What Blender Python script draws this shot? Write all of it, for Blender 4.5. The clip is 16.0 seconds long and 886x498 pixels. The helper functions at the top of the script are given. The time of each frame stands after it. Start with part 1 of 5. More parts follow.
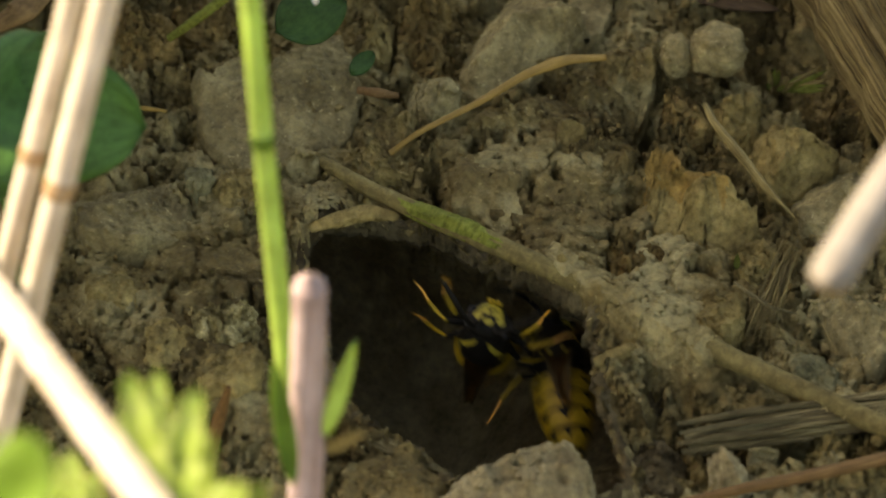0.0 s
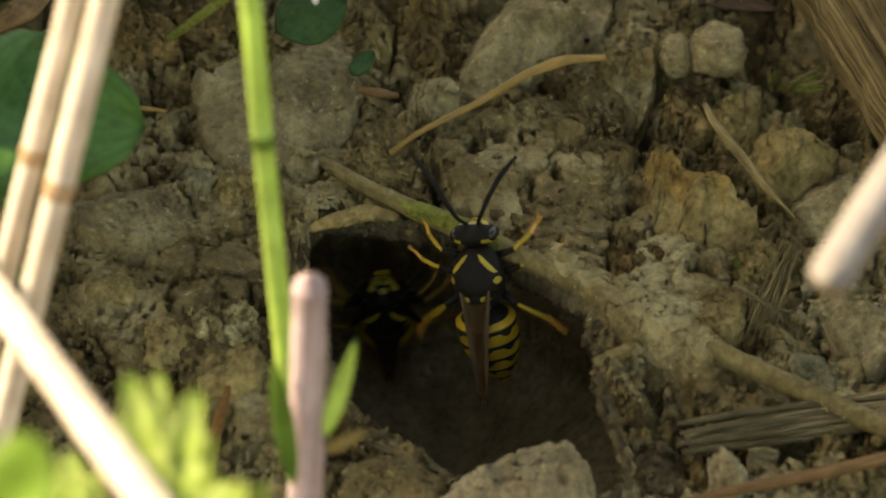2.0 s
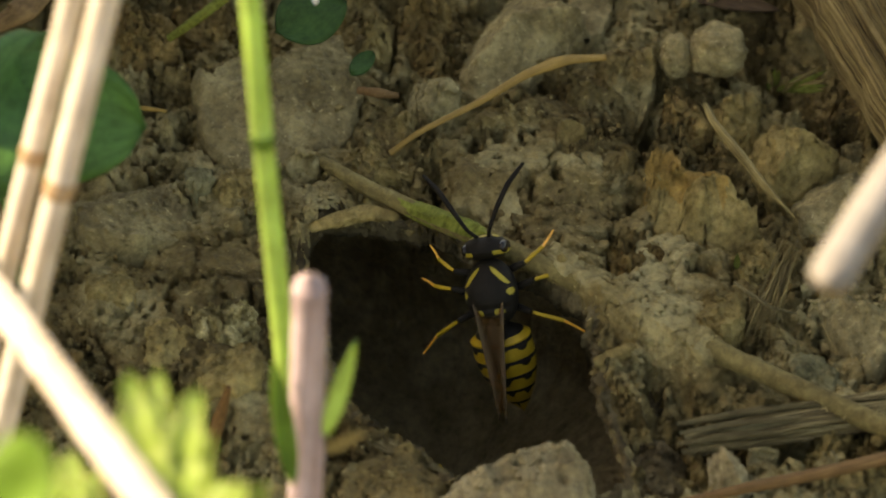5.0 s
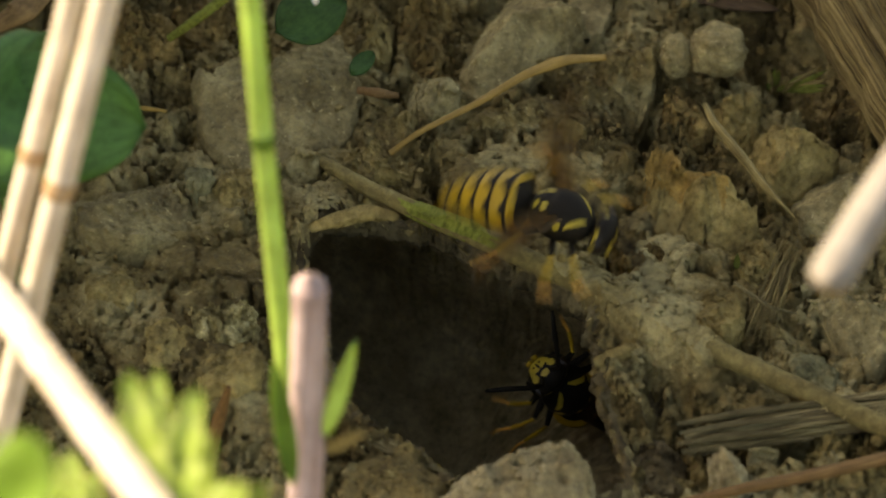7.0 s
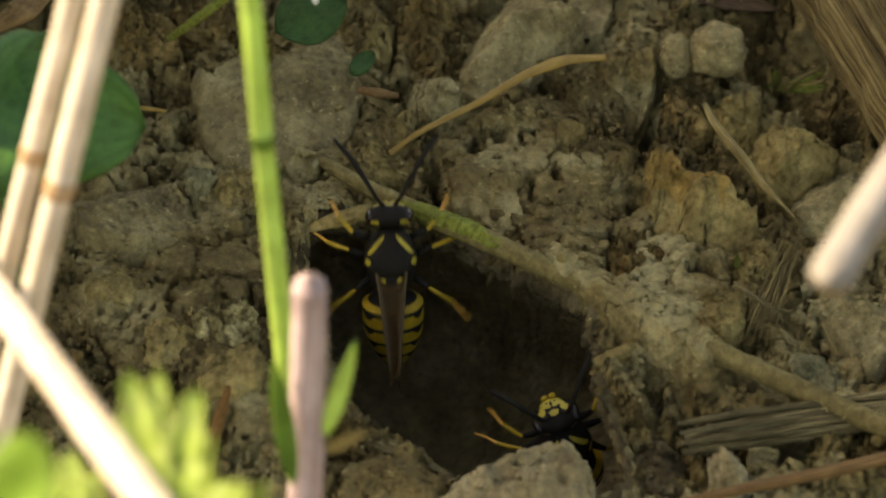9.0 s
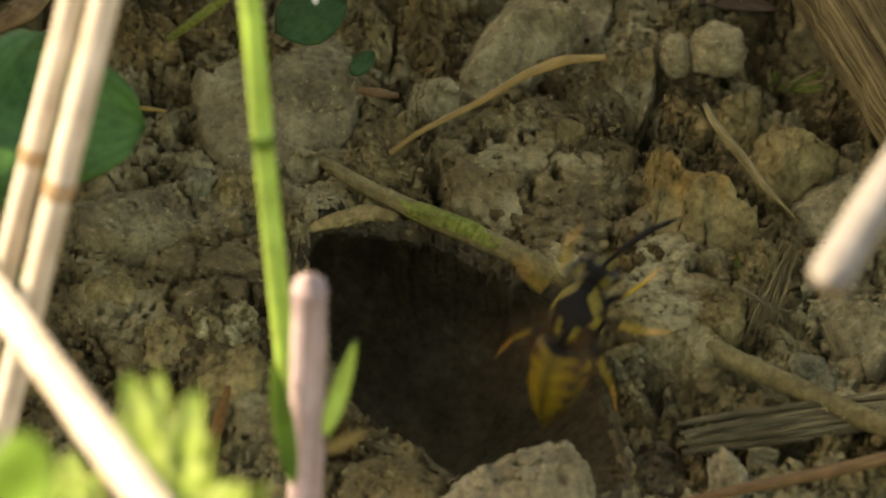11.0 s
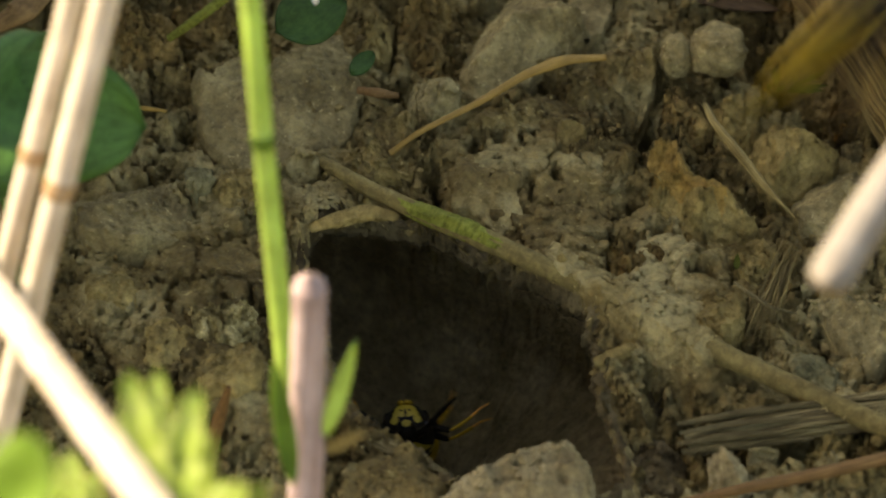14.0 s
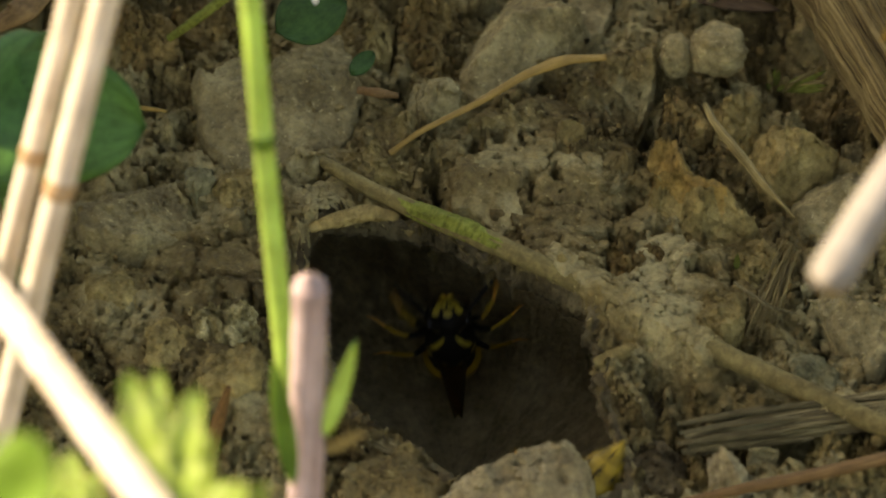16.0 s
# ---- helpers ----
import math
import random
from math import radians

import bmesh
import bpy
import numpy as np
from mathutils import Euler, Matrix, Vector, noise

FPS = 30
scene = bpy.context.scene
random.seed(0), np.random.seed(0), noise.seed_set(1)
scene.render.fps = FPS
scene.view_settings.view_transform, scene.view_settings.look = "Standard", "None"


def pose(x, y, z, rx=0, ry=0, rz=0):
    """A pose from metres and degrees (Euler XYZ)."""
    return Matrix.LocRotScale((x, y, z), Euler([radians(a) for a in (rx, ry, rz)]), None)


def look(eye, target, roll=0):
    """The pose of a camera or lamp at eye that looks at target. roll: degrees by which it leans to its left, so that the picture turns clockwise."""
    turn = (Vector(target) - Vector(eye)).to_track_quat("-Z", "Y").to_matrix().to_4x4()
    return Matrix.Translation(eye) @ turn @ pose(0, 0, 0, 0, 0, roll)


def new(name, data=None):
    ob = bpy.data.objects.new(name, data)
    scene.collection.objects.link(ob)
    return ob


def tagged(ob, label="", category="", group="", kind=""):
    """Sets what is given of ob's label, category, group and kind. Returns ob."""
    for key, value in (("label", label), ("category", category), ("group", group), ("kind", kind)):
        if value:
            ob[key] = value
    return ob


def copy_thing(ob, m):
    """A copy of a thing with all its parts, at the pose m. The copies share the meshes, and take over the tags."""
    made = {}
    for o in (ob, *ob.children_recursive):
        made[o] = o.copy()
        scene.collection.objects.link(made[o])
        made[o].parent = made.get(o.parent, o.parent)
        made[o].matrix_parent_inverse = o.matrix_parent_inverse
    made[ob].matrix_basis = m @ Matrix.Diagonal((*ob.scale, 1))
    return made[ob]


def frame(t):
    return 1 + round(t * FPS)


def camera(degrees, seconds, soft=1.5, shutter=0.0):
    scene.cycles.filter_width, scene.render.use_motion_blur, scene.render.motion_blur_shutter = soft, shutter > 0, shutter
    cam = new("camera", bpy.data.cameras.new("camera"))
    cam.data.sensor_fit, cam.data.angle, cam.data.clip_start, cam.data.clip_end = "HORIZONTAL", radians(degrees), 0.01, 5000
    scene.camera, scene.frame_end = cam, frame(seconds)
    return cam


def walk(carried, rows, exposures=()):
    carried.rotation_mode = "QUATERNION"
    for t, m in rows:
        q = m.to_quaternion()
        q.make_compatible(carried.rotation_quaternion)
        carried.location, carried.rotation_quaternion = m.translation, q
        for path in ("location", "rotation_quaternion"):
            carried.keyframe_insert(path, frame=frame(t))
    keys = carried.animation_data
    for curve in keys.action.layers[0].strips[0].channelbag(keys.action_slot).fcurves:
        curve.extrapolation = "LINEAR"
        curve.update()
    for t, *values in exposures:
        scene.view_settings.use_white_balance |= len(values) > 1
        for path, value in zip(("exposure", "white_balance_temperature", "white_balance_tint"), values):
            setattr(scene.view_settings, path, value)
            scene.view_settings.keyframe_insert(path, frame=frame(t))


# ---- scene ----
from mathutils.geometry import delaunay_2d_cdt

MM = 0.001

# camera on a tripod: it stands still
cam = camera(10.0, 16.0, soft=1.8, shutter=0.8)
cam.data.dof.use_dof = True
cam.data.dof.focus_distance = 0.3800
cam.data.dof.aperture_fstop = 58.0
EYE = look((0.0, -0.28236, 0.25424), (0, 0, 0))
walk(cam, [(0.0, EYE), (16.0, EYE)], exposures=[(0.0, 1.65, 9800, 15), (16.0, 1.65, 9800, 15)])

# daylight: high sun from the side, kept off the ground by an unseen added bank
SUN_AZ, SUN_EL = radians(-75), radians(46)   # from +y towards +x
world = bpy.data.worlds.new("daylight")
scene.world = world
world.use_nodes = True
wn = world.node_tree
sky = wn.nodes.new("ShaderNodeTexSky")
sky.sky_type = "NISHITA"
sky.sun_disc = False
sky.sun_elevation, sky.sun_rotation = SUN_EL, SUN_AZ
wn.links.new(sky.outputs[0], wn.nodes["Background"].inputs[0])
wn.nodes["Background"].inputs[1].default_value = 0.15
sun = new("sun", bpy.data.lights.new("sun", "SUN"))
sun.data.energy, sun.data.angle, sun.data.color = 5.0, radians(0.5), (1.0, 0.94, 0.84)
sdir = Vector((math.cos(SUN_EL) * math.sin(SUN_AZ), math.cos(SUN_EL) * math.cos(SUN_AZ), math.sin(SUN_EL)))
sun.matrix_world = look(sdir * 2, (0, 0, 0))


# ---- materials ----
def nodes_of(name):
    m = bpy.data.materials.new(name)
    m.use_nodes = True
    return m, m.node_tree.nodes, m.node_tree.links


def ramp(n, stops):
    r = n.new("ShaderNodeValToRGB")
    el = r.color_ramp.elements
    while len(el) < len(stops):
        el.new(0.5)
    for k, (p, c) in zip(el, stops):
        k.position, k.color = p, (*c, 1)
    return r


def noise_tex(n, l, coord, scale, detail=6.0, rough=0.6, dist=0.0):
    t = n.new("ShaderNodeTexNoise")
    t.inputs["Scale"].default_value, t.inputs["Detail"].default_value = scale, detail
    t.inputs["Roughness"].default_value, t.inputs["Distortion"].default_value = rough, dist
    l.new(coord, t.inputs["Vector"])
    return t


def mixed(n, l, fac, a, b, blend="MIX"):
    x = n.new("ShaderNodeMix")
    x.data_type, x.blend_type = "RGBA", blend
    for sock, v in ((x.inputs[0], fac), (x.inputs[6], a), (x.inputs[7], b)):
        if isinstance(v, (int, float)):
            sock.default_value = v
        elif isinstance(v, tuple):
            sock.default_value = (*v, 1)
        else:
            l.new(v, sock)
    return x.outputs[2]


def earth(name, dark, mid, light, big=120.0, fine=900.0, relief=0.00035, rough=0.93, speck=None, crack=0.0):
    """Soil and stone: patches, grain and mineral specks."""
    m, n, l = nodes_of(name)
    b = n["Principled BSDF"]
    tc = n.new("ShaderNodeTexCoord").outputs["Object"]
    info = n.new("ShaderNodeObjectInfo")
    patch = noise_tex(n, l, tc, big, 5, 0.6, 0.4)
    grain = noise_tex(n, l, tc, fine, 8, 0.7)
    c1 = ramp(n, [(0.36, dark), (0.50, mid), (0.64, light)])
    l.new(patch.outputs["Fac"], c1.inputs[0])
    g = ramp(n, [(0.28, (0.35, 0.34, 0.33)), (0.5, (0.9, 0.9, 0.9)), (0.74, (1.45, 1.42, 1.35))])
    l.new(grain.outputs["Fac"], g.inputs[0])
    col = mixed(n, l, 0.8, c1.outputs[0], g.outputs[0], "MULTIPLY")
    if speck:
        sp = noise_tex(n, l, tc, fine * 1.6, 2, 0.5)
        sr = ramp(n, [(0.64, (0, 0, 0)), (0.74, (0.7, 0.7, 0.7))])
        l.new(sp.outputs["Fac"], sr.inputs[0])
        col = mixed(n, l, sr.outputs[0], col, speck)
    tone = n.new("ShaderNodeMapRange")
    tone.inputs[3].default_value, tone.inputs[4].default_value = 0.8, 1.15
    l.new(info.outputs["Random"], tone.inputs[0])
    hsv = n.new("ShaderNodeHueSaturation")
    l.new(tone.outputs[0], hsv.inputs["Value"])
    l.new(col, hsv.inputs["Color"])
    l.new(hsv.outputs[0], b.inputs["Base Color"])
    b.inputs["Roughness"].default_value = rough
    b.inputs["Specular IOR Level"].default_value = 0.15
    bump = n.new("ShaderNodeBump")
    bump.inputs["Strength"].default_value, bump.inputs["Distance"].default_value = 1.0, relief * 1.6
    h = noise_tex(n, l, tc, fine * 0.8, 10, 0.75)
    l.new(h.outputs["Fac"], bump.inputs["Height"])
    pits = n.new("ShaderNodeTexVoronoi")
    pits.inputs["Scale"].default_value = fine * 1.5
    l.new(tc, pits.inputs["Vector"])
    pb = n.new("ShaderNodeBump")
    pb.inputs["Strength"].default_value, pb.inputs["Distance"].default_value = 0.7, relief * 0.7
    l.new(pits.outputs["Distance"], pb.inputs["Height"])
    l.new(bump.outputs[0], pb.inputs["Normal"])
    l.new(pb.outputs[0], b.inputs["Normal"])
    return m


def fibre(name, stops, along=6.0, across=40.0, rough=0.8, relief=0.0002, tint=None, translucent=0.0, spec=0.15):
    """Stems and wood: u runs along the length, v round it. tint: colours along the length."""
    m, n, l = nodes_of(name)
    b = n["Principled BSDF"]
    uv = n.new("ShaderNodeTexCoord").outputs["UV"]
    mp = n.new("ShaderNodeMapping")
    mp.inputs["Scale"].default_value = (along, across, 1)
    l.new(uv, mp.inputs[0])
    g = noise_tex(n, l, mp.outputs[0], 1.0, 8, 0.65, 0.3)
    r = ramp(n, stops)
    l.new(g.outputs["Fac"], r.inputs[0])
    col = r.outputs[0]
    tc = n.new("ShaderNodeTexCoord").outputs["Object"]
    d = noise_tex(n, l, tc, 260, 6, 0.7)
    dr = ramp(n, [(0.35, (0.55, 0.52, 0.48)), (0.6, (1, 1, 1))])
    l.new(d.outputs["Fac"], dr.inputs[0])
    col = mixed(n, l, 0.7, col, dr.outputs[0], "MULTIPLY")
    if tint:
        sx = n.new("ShaderNodeSeparateXYZ")
        l.new(uv, sx.inputs[0])
        tr = ramp(n, tint)
        l.new(sx.outputs[0], tr.inputs[0])
        col = mixed(n, l, 1.0, col, tr.outputs[0], "MULTIPLY")
    l.new(col, b.inputs["Base Color"])
    b.inputs["Roughness"].default_value = rough
    b.inputs["Specular IOR Level"].default_value = spec
    bump = n.new("ShaderNodeBump")
    bump.inputs["Strength"].default_value, bump.inputs["Distance"].default_value = 0.8, relief
    l.new(g.outputs["Fac"], bump.inputs["Height"])
    l.new(bump.outputs[0], b.inputs["Normal"])
    if translucent:
        t = n.new("ShaderNodeBsdfTranslucent")
        l.new(col, t.inputs[0])
        x = n.new("ShaderNodeMixShader")
        x.inputs[0].default_value = translucent
        l.new(b.outputs[0], x.inputs[1])
        l.new(t.outputs[0], x.inputs[2])
        l.new(x.outputs[0], n["Material Output"].inputs[0])
    return m


def plain(name, col, rough=0.5, spec=0.5, vary=0.25, scale=900.0):
    m, n, l = nodes_of(name)
    b = n["Principled BSDF"]
    tc = n.new("ShaderNodeTexCoord").outputs["Object"]
    g = noise_tex(n, l, tc, scale, 5, 0.6)
    lo, hi = tuple(c * (1 - vary) for c in col), tuple(min(1, c * (1 + vary)) for c in col)
    r = ramp(n, [(0.35, lo), (0.65, hi)])
    l.new(g.outputs["Fac"], r.inputs[0])
    l.new(r.outputs[0], b.inputs["Base Color"])
    b.inputs["Roughness"].default_value, b.inputs["Specular IOR Level"].default_value = rough, spec
    bump = n.new("ShaderNodeBump")
    bump.inputs["Strength"].default_value, bump.inputs["Distance"].default_value = 0.4, 0.00006
    l.new(g.outputs["Fac"], bump.inputs["Height"])
    l.new(bump.outputs[0], b.inputs["Normal"])
    return m


M_CLAY = earth("clay_soil", (0.12, 0.083, 0.029), (0.235, 0.168, 0.06), (0.385, 0.31, 0.135), 95, 1100, 0.0004, speck=(0.441, 0.343, 0.134))
M_CLOD = earth("dry_clay", (0.147, 0.103, 0.034), (0.270, 0.194, 0.065), (0.392, 0.287, 0.101), 140, 1200, 0.00035)
M_PALECLAY = earth("pale_clay", (0.192, 0.134, 0.044), (0.353, 0.253, 0.085), (0.511, 0.374, 0.131), 160, 1200, 0.0004)
M_STONE = earth("limestone", (0.166, 0.123, 0.050), (0.291, 0.222, 0.093), (0.407, 0.320, 0.137), 170, 1300, 0.0003, speck=(0.552, 0.434, 0.188))
M_LIMESTONE = earth("pale_limestone", (0.24, 0.182, 0.085), (0.37, 0.29, 0.142), (0.49, 0.395, 0.205), 190, 1300, 0.00035, speck=(0.6, 0.48, 0.23))
M_GREY = earth("grey_stone", (0.141, 0.112, 0.048), (0.238, 0.188, 0.081), (0.345, 0.278, 0.125), 200, 1400, 0.00025, speck=(0.452, 0.378, 0.179))
M_BLUE = earth("slate_stone", (0.111, 0.099, 0.045), (0.190, 0.165, 0.074), (0.279, 0.240, 0.110), 220, 1400, 0.0002)
M_OCHRE = earth("ochre_stone", (0.19, 0.118, 0.032), (0.31, 0.19, 0.05), (0.39, 0.25, 0.075), 170, 1200, 0.0003)
M_RED = earth("brown_clod", (0.124, 0.079, 0.023), (0.248, 0.163, 0.053), (0.415, 0.274, 0.090), 230, 1200, 0.0004, speck=(0.405, 0.194, 0.061))
M_MOULD = earth("pale_mould", (0.2, 0.15, 0.055), (0.42, 0.33, 0.13), (0.85, 0.72, 0.34), 420, 1500, 0.0004, speck=(0.82, 0.66, 0.24))
# rim soil darkened: shade on the hole's inner wall put into the colour
M_RIMSHADE = earth("rim_soil_shaded", (0.07, 0.05, 0.022), (0.13, 0.095, 0.042), (0.21, 0.16, 0.075), 150, 1200, 0.0004)
# paler than the clay: lens haze over the dark hole put into the colour
M_BURROW = earth("hazed_burrow_soil", (0.24, 0.18, 0.078), (0.34, 0.26, 0.125), (0.43, 0.34, 0.17), 150, 1100, 0.0004)
M_STEM = fibre("dead_stem", [(0.33, (0.095, 0.07, 0.024)), (0.5, (0.148, 0.112, 0.038)), (0.67, (0.215, 0.168, 0.06))], 70, 3, 0.9, 0.0003)
M_MOSS = fibre("moss_film", [(0.33, (0.083, 0.085, 0.014)), (0.5, (0.154, 0.165, 0.027)), (0.67, (0.220, 0.225, 0.045))], 30, 3, 0.95, 0.0004)
M_STRAW = fibre("dry_straw", [(0.3, (0.168, 0.100, 0.021)), (0.65, (0.326, 0.200, 0.045))], 6, 12, 0.6, 0.0001)
M_PALESTRAW = fibre("grey_straw", [(0.32, (0.077, 0.054, 0.016)), (0.5, (0.220, 0.160, 0.053)), (0.66, (0.373, 0.280, 0.101))], 3, 9, 0.6, 0.0002)
M_STALK = fibre("sunlit_stalk", [(0.3, (0.42, 0.35, 0.25)), (0.62, (0.71, 0.655, 0.57))], 3, 7, 0.5, 0.0001, translucent=0.2)
M_JOINT = fibre("stalk_joint", [(0.3, (0.2, 0.12, 0.06)), (0.65, (0.42, 0.3, 0.18))], 3, 7, 0.6, 0.0001)
M_PINK = fibre("pink_stem", [(0.3, (0.224, 0.162, 0.162)), (0.62, (0.493, 0.403, 0.414))], 4, 5, 0.5, 0.0001, translucent=0.1)
M_BLEACHED = fibre("bleached_stalk", [(0.3, (0.17, 0.158, 0.138)), (0.65, (0.25, 0.238, 0.212))], 5, 7, 0.55, 0.0001, translucent=0.1)
M_WOOD = fibre("weathered_wood", [(0.36, (0.05, 0.033, 0.011)), (0.47, (0.2, 0.14, 0.048)), (0.66, (0.4, 0.29, 0.11))], 3.0, 60, 0.9, 0.0012)
M_GREYWOOD = fibre("grey_wood", [(0.36, (0.039, 0.028, 0.011)), (0.5, (0.176, 0.133, 0.053)), (0.64, (0.5, 0.41, 0.19))], 2.4, 26, 0.9, 0.0009)
M_REDSTEM = fibre("brown_stem", [(0.3, (0.1, 0.054, 0.019)), (0.65, (0.22, 0.124, 0.046))], 9, 8, 0.8, 0.0002)
M_GRASS = fibre("green_grass", [(0.3, (0.33, 0.5, 0.09)), (0.65, (0.5, 0.72, 0.2))], 4, 8, 0.4, 0.00006, translucent=0.35)
M_GRASSJOINT = fibre("grass_joint", [(0.3, (0.06, 0.13, 0.015)), (0.65, (0.12, 0.22, 0.03))], 4, 8, 0.45, 0.00006, translucent=0.2)
# leaf green at about half strength, the shade on the sprig painted in
M_SHADELEAF = fibre("shaded_leaf", [(0.3, (0.02, 0.05, 0.01)), (0.65, (0.038, 0.088, 0.018))], 8, 5, 0.6, 0.0001, translucent=0.15)
M_LEAF = fibre("clover_leaf", [(0.3, (0.035, 0.1, 0.022)), (0.65, (0.07, 0.18, 0.042))], 8, 5, 0.5, 0.0001, translucent=0.25)
# the whitish last stop paints sun highlights into the leaf colour
M_LIME = fibre("highlit_leaf", [(0.36, (0.12, 0.25, 0.025)), (0.5, (0.3, 0.43, 0.085)), (0.66, (0.56, 0.61, 0.33))], 7, 6, 0.45, 0.0001, translucent=0.4)
# brown leaf made lighter: the sun on it is painted into the colour
M_SUNNEDBROWN = fibre("sunned_brown_leaf", [(0.3, (0.11, 0.06, 0.018)), (0.65, (0.26, 0.15, 0.05))], 7, 6, 0.7, 0.0001, translucent=0.1)
M_SUNLEAF = fibre("sunlit_leaf", [(0.3, (0.075, 0.16, 0.014)), (0.65, (0.135, 0.245, 0.03))], 7, 6, 0.45, 0.0001, translucent=0.3)
# brown of a dead leaf, darkened to paint the deep shadow there too
M_BROWNLEAF = fibre("brown_shadow_leaf", [(0.3, (0.035, 0.02, 0.009)), (0.65, (0.085, 0.052, 0.022))], 7, 6, 0.7, 0.0001, translucent=0.1)
M_PETAL = fibre("white_petal", [(0.3, (0.7, 0.7, 0.66)), (0.65, (0.85, 0.85, 0.82))], 4, 6, 0.5, 0.0001, translucent=0.3)
M_YELLOW = plain("wasp_yellow", (0.29, 0.178, 0.012), 0.45, 0.2, 0.2, 500.0)
M_LEMON = plain("wasp_face_yellow", (0.27, 0.2, 0.022), 0.45, 0.2, 0.2, 500.0)
M_BLACK = plain("wasp_black", (0.010, 0.008, 0.005), 0.6, 0.08, 0.3)
M_EYE = plain("wasp_eye", (0.014, 0.011, 0.008), 0.25, 0.25, 0.2)
M_ORANGE = plain("wasp_leg_orange", (0.6, 0.27, 0.03), 0.4, 0.5, 0.15)


def wing_material():
    m, n, l = nodes_of("wasp_wing")
    b = n["Principled BSDF"]
    uv = n.new("ShaderNodeTexCoord").outputs["UV"]
    mp = n.new("ShaderNodeMapping")
    mp.inputs["Scale"].default_value = (3, 14, 1)
    l.new(uv, mp.inputs[0])
    g = noise_tex(n, l, mp.outputs[0], 1.0, 4, 0.6)
    r = ramp(n, [(0.38, (0.034, 0.022, 0.009)), (0.6, (0.1, 0.066, 0.028))])
    l.new(g.outputs["Fac"], r.inputs[0])
    l.new(r.outputs[0], b.inputs["Base Color"])
    b.inputs["Roughness"].default_value = 0.45
    b.inputs["Specular IOR Level"].default_value = 0.12
    t = n.new("ShaderNodeBsdfTransparent")
    t.inputs[0].default_value = (0.9, 0.76, 0.52, 1)
    x = n.new("ShaderNodeMixShader")
    # stiff dark front edge, clear membrane behind it
    sx = n.new("ShaderNodeSeparateXYZ")
    l.new(uv, sx.inputs[0])
    edge = n.new("ShaderNodeMapRange")
    edge.inputs[1].default_value, edge.inputs[2].default_value = 0.08, 0.3
    edge.inputs[3].default_value, edge.inputs[4].default_value = 0.25, 0.74
    l.new(sx.outputs[1], edge.inputs[0])
    l.new(edge.outputs[0], x.inputs[0])
    l.new(b.outputs[0], x.inputs[1])
    l.new(t.outputs[0], x.inputs[2])
    l.new(x.outputs[0], n["Material Output"].inputs[0])
    return m


M_WING = wing_material()


# ---- numeric noise ----
def hash01(i, j, seed):
    h = (i.astype(np.int64) * 374761393 + j.astype(np.int64) * 668265263 + seed * 974711) & 0x7FFFFFFF
    h = ((h ^ (h >> 13)) * 1274126177) & 0x7FFFFFFF
    return ((h ^ (h >> 16)) & 0xFFFFFF) / float(0xFFFFFF)


def gnoise(x, y, seed=0):
    """Gradient noise, about -0.7 to 0.7."""
    i, j = np.floor(x), np.floor(y)
    fx, fy = x - i, y - j
    u, v = fx * fx * fx * (fx * (fx * 6 - 15) + 10), fy * fy * fy * (fy * (fy * 6 - 15) + 10)

    def g(a, b):
        t = hash01(i + a, j + b, seed) * 2 * np.pi
        return np.cos(t) * (fx - a) + np.sin(t) * (fy - b)
    return (g(0, 0) * (1 - u) + g(1, 0) * u) * (1 - v) + (g(0, 1) * (1 - u) + g(1, 1) * u) * v


def fbm(x, y, seed=0, octaves=4, gain=0.5):
    s, a = 0, 1.0
    for k in range(octaves):
        s = s + a * gnoise(x, y, seed + 17 * k)
        x, y, a = x * 2.03 + 5.1, y * 2.03 - 3.7, a * gain
    return s


def cells(x, y, seed=0):
    """Distances to the nearest and the next cell point, and a random number for the cell."""
    i, j = np.floor(x), np.floor(y)
    d1 = np.full(x.shape, 9.0)
    d2 = np.full(x.shape, 9.0)
    rid = np.zeros(x.shape)
    for a in (-1, 0, 1):
        for b in (-1, 0, 1):
            cx, cy = i + a, j + b
            r = hash01(cx, cy, seed)
            d = np.hypot(cx + r - x, cy + hash01(cx, cy, seed + 7) - y)
            near = d < d1
            d2 = np.where(near, d1, np.minimum(d2, d))
            rid = np.where(near, hash01(cx, cy, seed + 13), rid)
            d1 = np.where(near, d, d1)
    return d1, d2, rid


def smooth(a, b, x):
    t = np.clip((x - a) / (b - a), 0, 1)
    return t * t * (3 - 2 * t)


# hole of the nest in plan, in mm
HOLE = np.array([(-10.33, -0.70), (-9.82, 1.30), (-7.60, 2.75), (-4.60, 2.95), (-1.30, 1.62), (2.37, -0.44), (5.73, -3.09), (8.43, -5.45), (10.49, -7.43), (11.03, -11.10), (11.15, -15.31), (12.09, -18.56), (12.75, -21.78), (13.07, -24.67), (11.10, -26.38), (7.88, -26.38), (3.06, -25.24), (0.65, -23.98), (-1.99, -22.65), (-3.82, -21.20), (-5.88, -18.98), (-7.57, -15.31), (-8.69, -9.88), (-9.84, -4.34)])


def inside(px, py, poly):
    r = np.zeros(px.shape, bool)
    q = np.roll(poly, -1, axis=0)
    for (ax, ay), (bx, by) in zip(poly, q):
        c = (ay > py) != (by > py)
        r ^= c & (px < (bx - ax) * (py - ay) / (by - ay + 1e-12) + ax)
    return r


